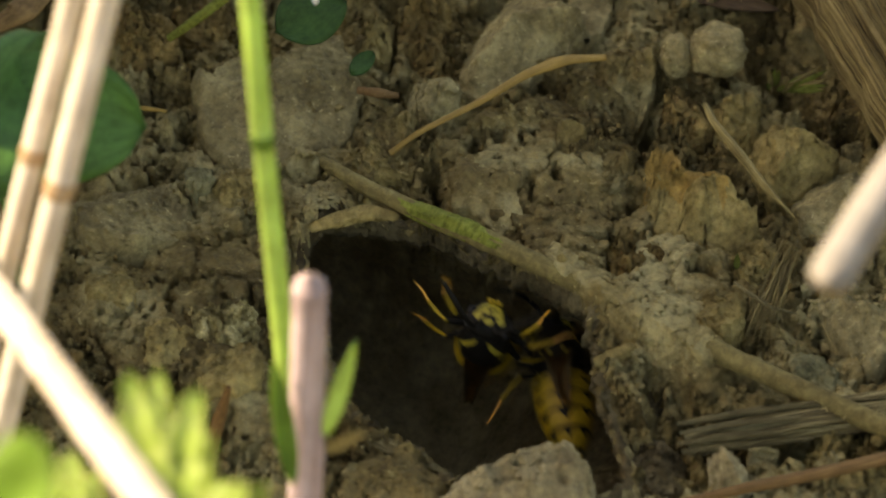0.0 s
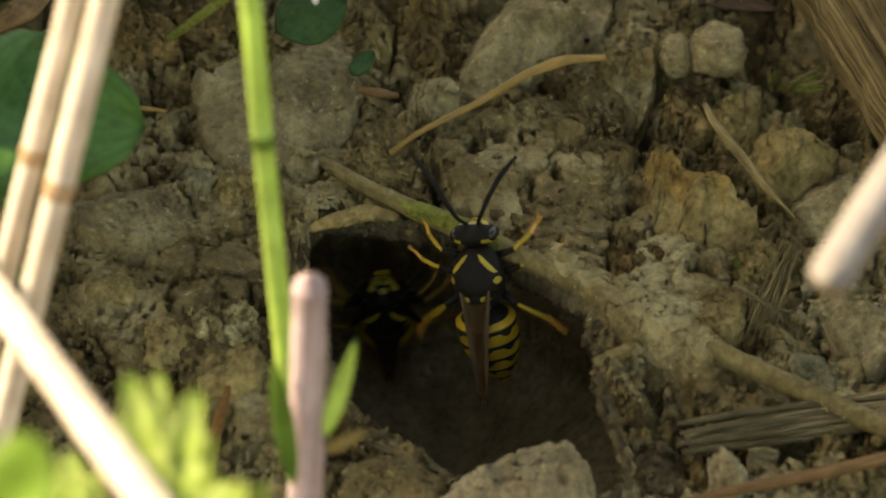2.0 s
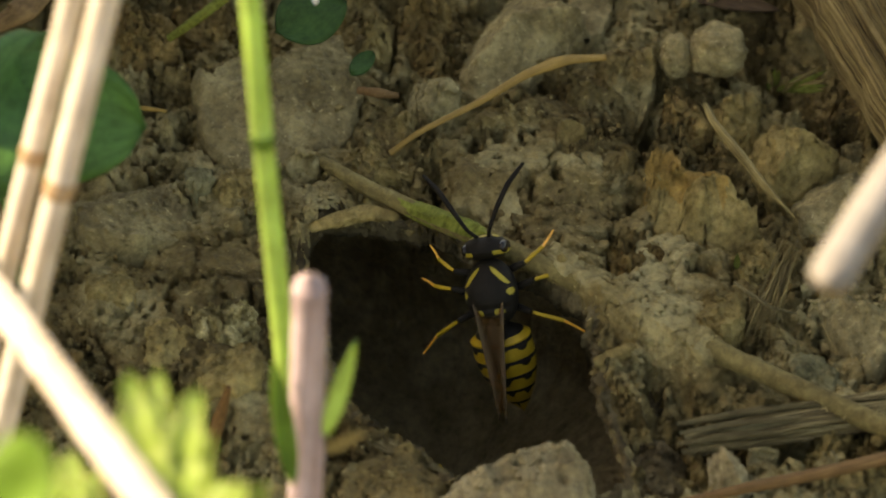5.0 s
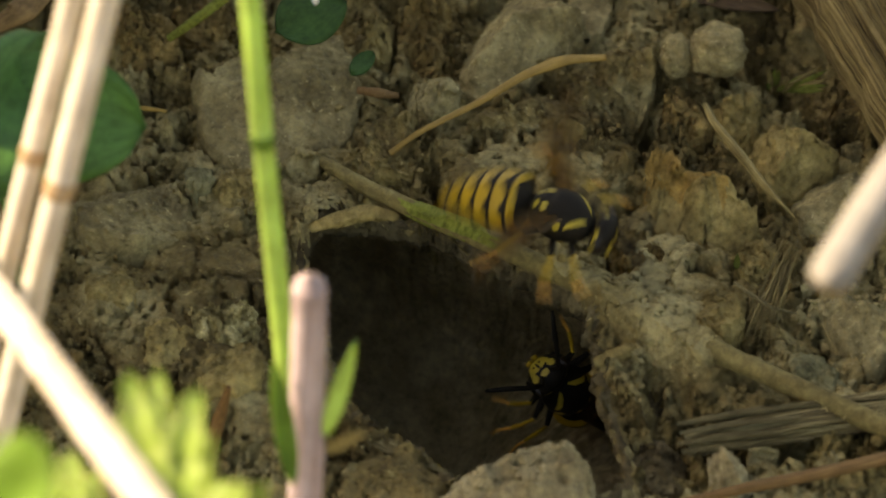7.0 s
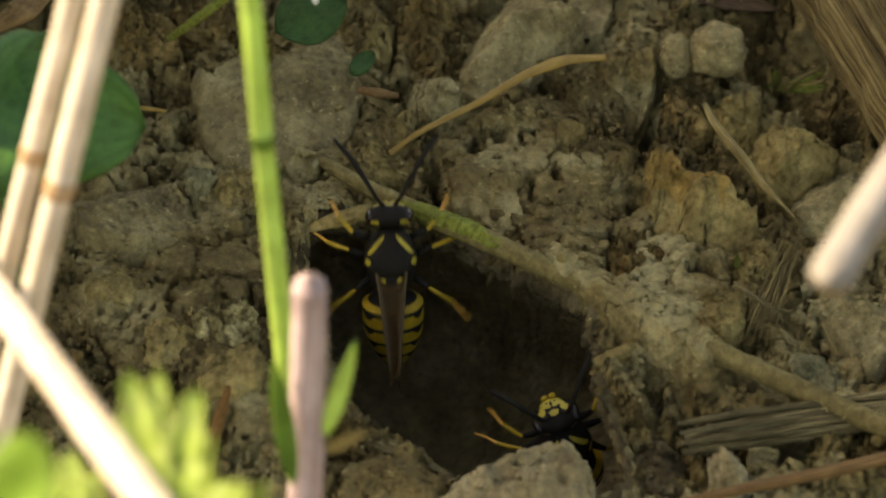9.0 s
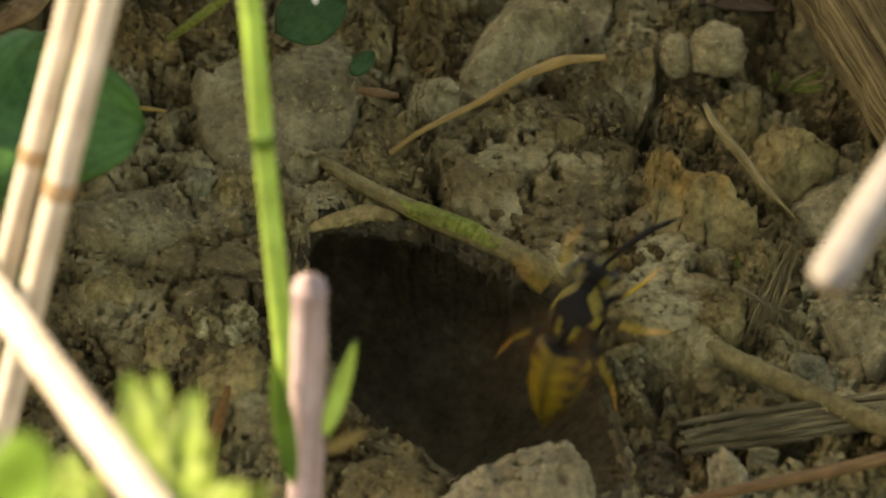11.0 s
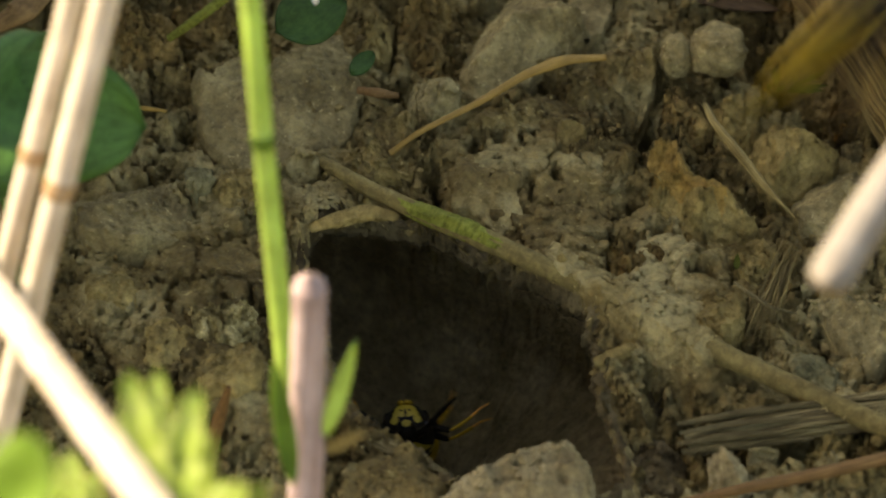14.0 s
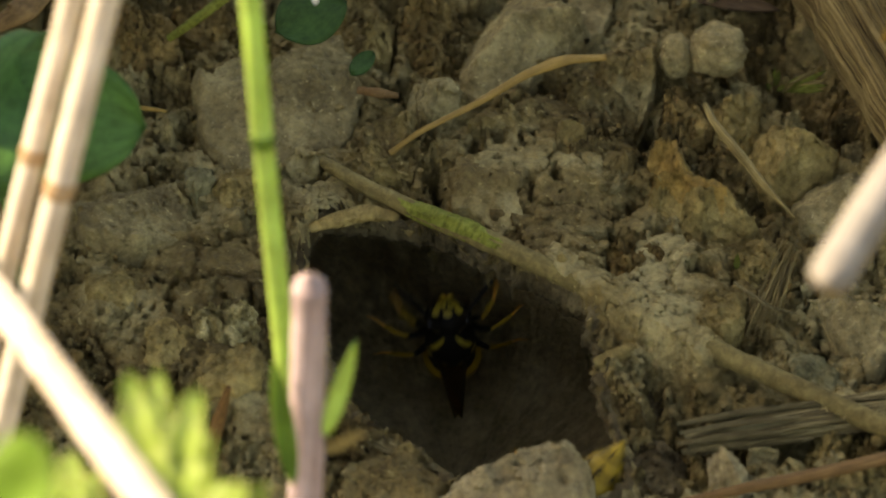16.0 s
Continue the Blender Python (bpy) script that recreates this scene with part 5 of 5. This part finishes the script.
EYE_MESH = mesh_of("eye", *ball(0.52, 0.4, 0.98, 24, 16), M_EYE)
JAW_MESH = mesh_of("mandible", *ball(0.3, 0.3, 0.2, 12, 8), M_YELLOW)
FORE, HIND = wing_mesh("forewing", 10.0, 1.45, 0.5), wing_mesh("hindwing", 6.6, 1.5, 0.5)


def tapered(name, pts, radii, mat, sides=10, steps=16):
    v, f, uv = tube_data(pts, radii, sides=sides, steps=steps)
    return mesh_of(name, v, f, mat, uv)


def build_wasp():
    root = new("wasp")
    root.empty_display_size = 0.003
    tagged(root, "black and yellow banded wasp at its nest hole", "wasp", "wasps at the nest")
    part("thorax", THORAX, root, "black thorax with thin yellow shoulder stripes and spots")
    head = part("head", HEAD, root, "black head with a yellow face", (3.25, 0, -0.2))
    part("abdomen", ABDOMEN, root, "yellow abdomen with black toothed bands", (-2.3, 0, 0.1)).rotation_euler = (0, radians(-16), 0)
    for s in (1, -1):
        part("eye", EYE_MESH, head, "glossy dark compound eye", (0.12, 1.42 * s, 0.15))
        part("mandible", JAW_MESH, head, "", (0.65, 0.3 * s, -1.35))
        bow = [(0, 0, 0), (0.5, 0.3 * s, 0.75), (0.9, 0.55 * s, 1.1), (2.3, 1.3 * s, 1.15), (3.9, 2.3 * s, 0.75), (5.2, 3.5 * s, 0.1)]
        part("antenna", tapered("antenna", bow, [0.14, 0.15, 0.17, 0.2, 0.21, 0.2, 0.12], M_BLACK, 12, 44), head, "long black curved antenna", (0.85, 0.38 * s, 0.3))
        for hip, *rest in LEGS:
            knee, ankle, toe = [np.array((x, y * s, z)) for x, y, z in rest]
            leg = part("leg", tapered("leg", [(0, 0, 0), knee * 0.5 + (0, 0, 0.15), knee], [0.24, 0.3, 0.2], M_BLACK), root, "black thigh of a yellow leg", (hip[0], hip[1] * s, hip[2]))
            part("shin", tapered("shin", [knee, (knee + ankle) / 2 + (0, 0, 0.08), ankle], [0.13, 0.17, 0.15], M_YELLOW), leg, "yellow shin")
            part("foot", tapered("foot", [ankle, (ankle + toe) / 2 + (0, 0, -0.15), toe], [0.13, 0.1, 0.09, 0.06], M_ORANGE), leg, "thin orange-brown foot")
        for name, me, at in (("forewing", FORE, (0.4, 1.3 * s, 1.5)), ("hindwing", HIND, (-0.3, 1.25 * s, 1.35))):
            w = part(name, me if s == 1 else me.copy(), root, "translucent amber wing", at)
            if s == -1:
                co = np.array([v.co[:] for v in w.data.vertices]) * (1, -1, 1)
                w.data.vertices.foreach_set("co", co.ravel())
                w.data.flip_normals()
    return root


# rows: seconds, place in mm, turn in degrees; flights: when the wings beat; walks: when the legs step
WASPS = [
    # climbs out over the rim, rests there, hovers about and flies off
    ([
        (0.00, 3.14, -4.52, -5.00, 155, -63, -82),
        (0.20, 1.18, -3.94, -3.00, 154, -75, -77),
        (0.40, 0.92, -5.61, -1.00, 121, -76, -51),
        (0.70, 0.42, -5.96, -0.50, 98, -77, -33),
        (1.30, 0.34, -5.96, -0.50, 102, -78, -36),
        (1.50, 0.67, -5.45, 0.00, 24, -85, 51),
        (1.80, 2.18, -4.63, 0.50, -21, -70, 101),
        (2.00, 2.69, -4.25, 1.00, -28, -63, 103),
        (2.20, 2.10, -4.43, 1.00, -55, -53, 127),
        (2.50, 2.26, -5.30, 1.00, -70, -45, 141),
        (2.80, 2.77, -5.70, 0.00, -71, -44, 143),
        (3.00, 2.84, -6.93, 0.50, -69, -46, 139),
        (3.50, 3.01, -6.00, 0.50, -60, -50, 129),
        (3.90, 3.34, -7.04, 1.00, -50, -53, 117),
        (4.20, 3.51, -6.67, 1.00, -43, -54, 111),
        (5.20, 3.68, -5.80, 1.00, -25, -52, 103),
        (6.30, 3.95, -3.81, 1.00, -4, -48, 87),
        (6.50, 3.78, -2.66, 2.00, 10, -42, 77),
        (6.60, 4.20, -1.64, 3.00, 13, -38, 72),
        (6.70, 4.94, -1.48, 5.00, 25, -37, 54),
        (6.80, 7.16, -2.86, 7.00, 14, -20, 20),
        (6.90, 7.88, -4.11, 8.00, 10, -15, 14),
        (7.00, 8.69, -5.24, 8.00, 11, 11, -21),
        (7.10, 9.19, -5.73, 7.00, 8, 30, -53),
        (7.20, 10.48, -5.12, 5.00, 17, 41, -67),
        (7.30, 10.77, -5.24, 5.00, 21, 44, -61),
        (7.40, 8.60, -5.61, 8.00, 16, 34, -37),
        (7.50, 8.90, -6.05, 9.00, 12, 23, -23),
        (7.60, 8.25, -5.07, 10.00, 12, 9, -8),
        (7.70, 8.58, -3.77, 11.00, 12, 4, -4),
        (7.80, 9.40, 2.60, 9.00, 12, -3, 3),
        (7.90, 10.45, 4.73, 9.00, 12, -7, 7),
        (8.00, 11.41, 9.38, 8.00, 15, -19, 18),
        (8.10, 9.64, -0.79, 20.00, 11, -27, 28),
        (8.30, 12.74, -13.66, 45.00, 11, -30, 31),
        (9.00, 19.53, -65.24, 130.00, 11, -29, 29),
        (16.00, 52.86, -22.81, 130.00, 11, -29, 29)], [(6.55, 8.4)], [(0, 0.5), (1.3, 2.9), (3.4, 4.2)]),
    # slips back down the shaft at the start
    ([
        (0.00, 8.62, -2.12, -9.00, -6, 7, 95),
        (0.10, 9.92, -4.26, -12.00, -4, 7, 93),
        (0.30, 8.97, -22.89, -14.00, 0, -8, 90),
        (0.80, 4.82, -22.89, -14.00, 0, -8, 90),
        (16.00, 3.99, -22.89, -14.00, 0, -8, 90)], [], [(0, 0.6)]),
    # comes up on the dark side of the hole, turns and goes back
    ([
        (0.00, -1.00, -22.89, -14.00, -19, -66, 114),
        (0.80, -3.49, -22.89, -14.00, -27, -65, 125),
        (1.20, -6.29, 4.26, -12.00, -135, -68, -118),
        (1.60, -5.86, 5.55, -12.00, -153, -67, -105),
        (1.90, -5.64, 5.55, -12.00, -171, -66, -95),
        (2.10, -3.47, 6.95, -13.00, 168, -72, -82),
        (2.20, -3.48, 6.84, -15.00, 87, -68, -18),
        (2.40, -2.84, 8.89, -16.00, 52, -28, -3),
        (2.60, -1.52, 10.06, -18.00, 46, 15, -14),
        (2.80, 0.04, 4.24, -18.00, 42, 56, -32),
        (3.00, 1.50, -22.89, -14.00, 31, 76, -53),
        (16.00, 0.66, -22.89, -14.00, 31, 76, -53)], [], [(1.0, 3.0)]),
    # waits at the bottom of the hole, crosses it and climbs out on the far side
    ([
        (0.00, 6.07, -22.89, -14.00, -55, -63, 163),
        (5.60, 7.31, -22.89, -14.00, -55, -63, 163),
        (6.30, 9.28, -4.64, -13.00, -114, -62, -128),
        (6.60, 10.79, -3.64, -12.00, -114, -62, -128),
        (7.00, 9.31, -2.58, -12.00, -95, -55, -135),
        (7.20, 8.63, -4.07, -12.00, -104, -60, -134),
        (7.50, 7.95, -2.28, -13.00, -95, -58, -140),
        (7.70, 6.10, -1.02, -13.00, -99, -64, -145),
        (7.80, 5.06, 2.25, -14.00, -81, -58, -157),
        (8.00, 0.26, 4.05, -13.00, -69, -46, -159),
        (8.20, -2.96, -0.81, -7.00, -91, -65, -154),
        (8.40, -4.26, -1.22, -4.00, -105, -79, -155),
        (8.60, -3.56, -1.65, -2.00, -89, -89, -179),
        (8.80, -2.70, -2.16, -0.50, -14, -84, 105),
        (9.00, -3.88, -2.31, 1.00, -3, -60, 94),
        (9.20, -3.30, 1.28, 3.00, -5, -43, 97),
        (9.50, -2.04, 1.67, 12.00, 12, -48, 87),
        (9.80, 0.57, -30.05, 60.00, 1, -47, 75),
        (10.30, 3.22, -59.78, 130.00, -4, -47, 75),
        (16.00, 6.91, -8.60, 130.00, -4, -47, 75)], [(9.1, 9.9)], [(6.3, 9.3)]),
    # flies in from above and walks down into the hole
    ([
        (0.00, 55.94, -22.81, 130.00, -12, 15, -166),
        (6.60, 31.63, -80.59, 130.00, -12, 22, -159),
        (7.20, 27.13, -18.32, 40.00, -12, 11, -170),
        (7.40, 19.06, -0.15, 20.00, -12, 4, -176),
        (7.50, 14.23, -0.07, 17.00, -12, -1, 179),
        (7.60, 19.61, -12.17, 14.00, -12, 4, -177),
        (7.70, 16.88, -14.89, 8.00, -12, 6, -175),
        (7.80, 11.66, -17.16, 3.00, -12, 3, -177),
        (7.90, 9.29, -19.01, 1.00, -24, 25, -174),
        (8.00, 8.41, -19.51, -0.50, -26, 43, -175),
        (8.10, 8.39, -22.13, -2.50, -44, 54, -174),
        (8.20, 7.09, -24.35, -5.00, -51, 56, -162),
        (8.40, 6.05, -22.52, -12.00, -55, 63, -163),
        (9.00, 4.82, -22.89, -14.00, -55, 63, -163),
        (16.00, 3.99, -22.89, -14.00, -55, 63, -163)], [(7.2, 7.75)], [(7.8, 8.4)]),
    # shows its face low in the hole, then leaves
    ([
        (0.00, 4.82, -22.89, -14.00, -135, -79, -127),
        (8.40, 6.48, -22.89, -14.00, -135, -79, -127),
        (8.80, 7.93, -14.81, -7.50, -137, -74, -122),
        (9.00, 8.97, -15.31, -5.50, -112, -74, -143),
        (9.20, 8.85, -12.68, -5.50, -128, -85, -139),
        (9.60, 9.31, -13.37, 1.00, 19, -66, 66),
        (10.00, 14.71, -15.67, 12.00, 10, -35, 39),
        (10.40, 24.53, -44.05, 60.00, 11, -32, 34),
        (11.00, 18.35, -194.28, 200.00, 11, -32, 34),
        (16.00, 74.42, -22.81, 130.00, 11, -32, 34)], [(9.7, 10.6)], [(8.4, 9.9)]),
    # leaves towards the upper side
    ([
        (0.00, 3.99, -22.89, -14.00, 0, -88, 90),
        (10.30, 5.65, -22.89, -14.00, 0, -88, 90),
        (10.80, 8.12, -13.81, -2.00, 31, -76, 53),
        (11.10, 13.64, -12.87, 10.00, 11, -32, 34),
        (11.30, 24.57, -3.96, 16.00, 12, 6, -5),
        (11.40, 26.90, 3.50, 14.00, 12, -15, 14),
        (11.50, 35.25, 17.21, 12.00, 12, -25, 25),
        (11.60, 14.11, -59.79, 72.00, -10, -35, 141),
        (11.70, 11.27, -71.28, 82.00, -12, -11, 170),
        (11.80, 0.15, -103.58, 110.00, -12, -4, 177),
        (11.90, -7.43, -126.07, 130.00, -12, -1, 179),
        (12.00, -15.79, -153.30, 150.00, -12, -0, 180),
        (12.20, -32.81, -154.47, 150.00, -12, 1, -179),
        (12.80, -70.99, -132.25, 140.00, -12, 3, -177),
        (16.00, -101.91, -107.37, 130.00, -12, 3, -177)], [(11.0, 12.3)], [(10.3, 11.0)]),
    # passes close to the lens
    ([
        (0.00, 54.71, -189.10, 130.00, -12, -22, 159),
        (10.60, 45.09, -178.10, 130.00, -12, -22, 159),
        (11.20, 17.37, -190.49, 165.00, -12, -4, 177),
        (11.30, 5.63, -183.50, 158.00, -12, -1, 179),
        (11.40, -8.87, -185.89, 158.00, -12, 1, -179),
        (11.50, -25.77, -187.21, 155.00, -12, 4, -176),
        (12.00, -55.31, -182.14, 140.00, -12, 6, -175),
        (16.00, -75.97, -180.39, 130.00, -12, 6, -175)], [(11.1, 11.6)], []),
    # climbs up beside the stone and flies off
    ([
        (0.00, 4.82, -22.89, -14.00, 135, -79, -53),
        (12.80, 6.90, -22.89, -14.00, 135, -79, -53),
        (13.20, 7.18, -12.08, -8.00, -169, -70, -97),
        (13.30, 7.14, -13.24, -6.00, -169, -70, -97),
        (13.40, 8.32, -14.85, -3.00, -137, -68, -117),
        (13.50, 7.87, -15.82, -1.50, -143, -71, -115),
        (13.60, 10.92, -15.17, 1.00, 83, -75, -7),
        (13.70, 10.80, -15.25, 3.00, 76, -71, -2),
        (13.80, 13.30, -13.92, 6.00, 14, -46, 26),
        (13.90, 14.72, -17.36, 10.00, 11, -30, 31),
        (14.00, 33.07, 17.49, 9.00, 12, -18, 17),
        (14.20, 53.40, 36.26, 20.00, 12, -22, 21),
        (15.00, 65.83, -36.01, 130.00, 12, -22, 21),
        (16.00, 86.74, -22.81, 130.00, 12, -22, 21)], [(13.65, 14.3)], [(13.0, 13.7)]),
    # comes from the depth to the far rim and flies off
    ([
        (0.00, 3.16, -22.89, -14.00, -135, -79, -127),
        (13.50, -3.49, -22.89, -14.00, -135, -79, -127),
        (14.00, -2.68, -4.35, -15.50, -172, -62, -94),
        (14.10, -0.95, -4.35, -15.50, -178, -62, -91),
        (14.30, -1.82, -3.10, -15.50, -177, -64, -92),
        (14.40, -1.70, -0.07, -14.50, -176, -66, -92),
        (14.50, -2.05, 2.80, -13.50, -169, -70, -97),
        (14.70, -3.37, 1.03, -9.00, -156, -75, -108),
        (14.80, -3.83, -2.17, -4.00, -159, -79, -107),
        (14.90, -3.17, -2.65, -2.00, 175, -72, -87),
        (15.00, -3.62, -3.21, 0.00, -174, -76, -95),
        (15.10, -2.61, -0.75, 3.00, 14, -51, 71),
        (15.20, 0.46, -0.93, 4.00, 28, -41, 52),
        (15.30, 0.88, -2.05, 5.00, 33, -32, 44),
        (15.40, 2.75, -1.98, 8.00, 14, -22, 21),
        (15.50, 7.10, -1.36, 10.00, 14, -16, 15),
        (15.60, 9.62, -3.48, 18.00, 12, -22, 21),
        (15.70, 15.46, -2.24, 22.00, 12, -7, 7),
        (15.80, 18.39, -3.39, 24.00, 12, -4, 3),
        (15.90, 25.44, -5.50, 26.00, 12, -7, 7),
        (16.00, 42.01, -7.21, 32.00, 12, -7, 7)], [(15.15, 16.0)], [(13.6, 15.2)]),
    # looks out low in the hole and draws back
    ([
        (0.00, 4.82, -22.89, -14.00, -155, -81, -112),
        (13.70, 6.07, -22.89, -14.00, -155, -81, -112),
        (14.00, 7.29, -22.52, -12.00, -168, -72, -98),
        (14.20, 7.88, -0.39, -16.00, -169, -70, -97),
        (14.40, 8.72, -1.94, -15.00, -159, -69, -103),
        (14.60, 8.03, -3.60, -14.00, -135, -70, -120),
        (14.70, 6.52, -2.69, -13.50, -118, -69, -133),
        (14.80, 6.94, -3.73, -14.00, -143, -71, -115),
        (15.00, 8.14, -8.26, -12.00, -168, -72, -98),
        (15.10, 8.51, -10.50, -11.00, 112, -74, -37),
        (15.30, 7.35, -19.99, -14.00, 55, -63, 17),
        (15.50, 6.48, -22.89, -14.00, 34, -49, 42),
        (15.80, 5.65, -22.89, -14.00, 29, -40, 49),
        (16.00, 5.44, -22.89, -14.00, 29, -40, 49)], [], [(13.9, 15.6)]),
    # flies in and goes down beside the stone
    ([
        (0.00, 74.42, -22.81, 130.00, -12, 22, -159),
        (14.40, 49.55, -65.24, 130.00, -11, 25, -155),
        (14.90, 44.37, 10.47, 22.00, -11, 25, -155),
        (15.00, 38.30, 7.29, 16.00, -11, 26, -154),
        (15.10, 27.72, 1.35, 12.00, -10, 29, -151),
        (15.20, 19.16, -11.77, 10.00, -12, -6, 175),
        (15.30, 16.60, -16.27, 9.00, -12, -7, 173),
        (15.40, 11.63, -17.50, 4.00, -18, 32, -167),
        (15.50, 10.84, -18.23, 2.00, -11, 42, -172),
        (15.60, 9.77, -20.61, 0.00, -20, 55, -170),
        (15.70, 8.95, -21.45, -1.00, -33, 57, -171),
        (15.80, 7.82, -22.18, -2.00, -58, 56, -173),
        (15.90, 8.18, -24.37, -4.00, -34, 57, -158),
        (16.00, 7.07, -26.39, -6.00, -43, 61, -162)], [(14.8, 15.45)], [(15.4, 16.0)]),
    # a last face in the dark
    ([
        (0.00, 2.33, -22.89, -14.00, -155, -81, -112),
        (15.40, 2.33, -22.89, -14.00, -155, -81, -112),
        (15.80, 2.23, 4.16, -14.00, -171, -66, -95),
        (15.90, 0.35, 3.31, -13.50, -166, -66, -98),
        (16.00, 0.57, 4.59, -13.50, -166, -72, -100)], [], [(15.3, 16.0)]),
]


def motions():
    at = chip.location.copy()
    low = pose(*(at + Vector((-0.0002, -0.0004, -0.0004))), -20, 4, 3)
    walk(chip, [(0.0, low), (11.0, low), (11.15, pose(*at, 3, 0, 0)), (11.25, pose(*at)), (16.0, pose(*at))])
    first = build_wasp()
    crowd = [first] + [copy_thing(first, Matrix.Identity(4)) for _ in WASPS[1:]]
    for w, (rows, flights, steps) in zip(crowd, WASPS):
        walk(w, [(t, pose(x * MM, y * MM, z * MM, a, b, c)) for t, x, y, z, a, b, c in rows])
        flying = lambda t: any(a <= t <= b for a, b in flights)
        for p in w.children:
            side = 1 if p.location.y > 0 else -1
            at = p.location.copy()
            kind = p.name.split(".")[0]
            if kind in ("forewing", "hindwing"):
                rest = pose(*at, 14 * side, 3, (7 if kind == "forewing" else 9) * side)
                out = []
                for k in range(481):
                    t = k / FPS
                    if k not in (0, 480) and not any(a - 0.05 <= t <= b + 0.05 for a, b in flights):
                        continue
                    m = pose(*at, (0, 62, 56, 0, -50, -45)[k % 6] * side, 8, 0) @ pose(0, 0, 0, 0, 0, -62 * side) if flying(t) else rest
                    if out and flying(t) != flying(out[-1][0]):
                        m = pose(*at, 5 * side, 5, -25 * side)
                    out.append((t, m))
                walk(p, out)
            elif kind == "leg" and steps:
                out = [(0.0, pose(*at))]
                ph = (0 if at.x > 0.0005 else 2.1 if at.x > -0.0005 else 4.2) + (0 if side > 0 else 3.1)
                for a, b in steps:
                    t = a + 0.05
                    while t < b:
                        out.append((t, pose(*at, 6 * math.cos(17 * t + ph), 0, 14 * math.sin(17 * t + ph))))
                        t += 0.1
                out.append((16.0, pose(*at)))
                walk(p, [r for i, r in enumerate(out) if i == 0 or frame(r[0]) > frame(out[i - 1][0])])


motions()
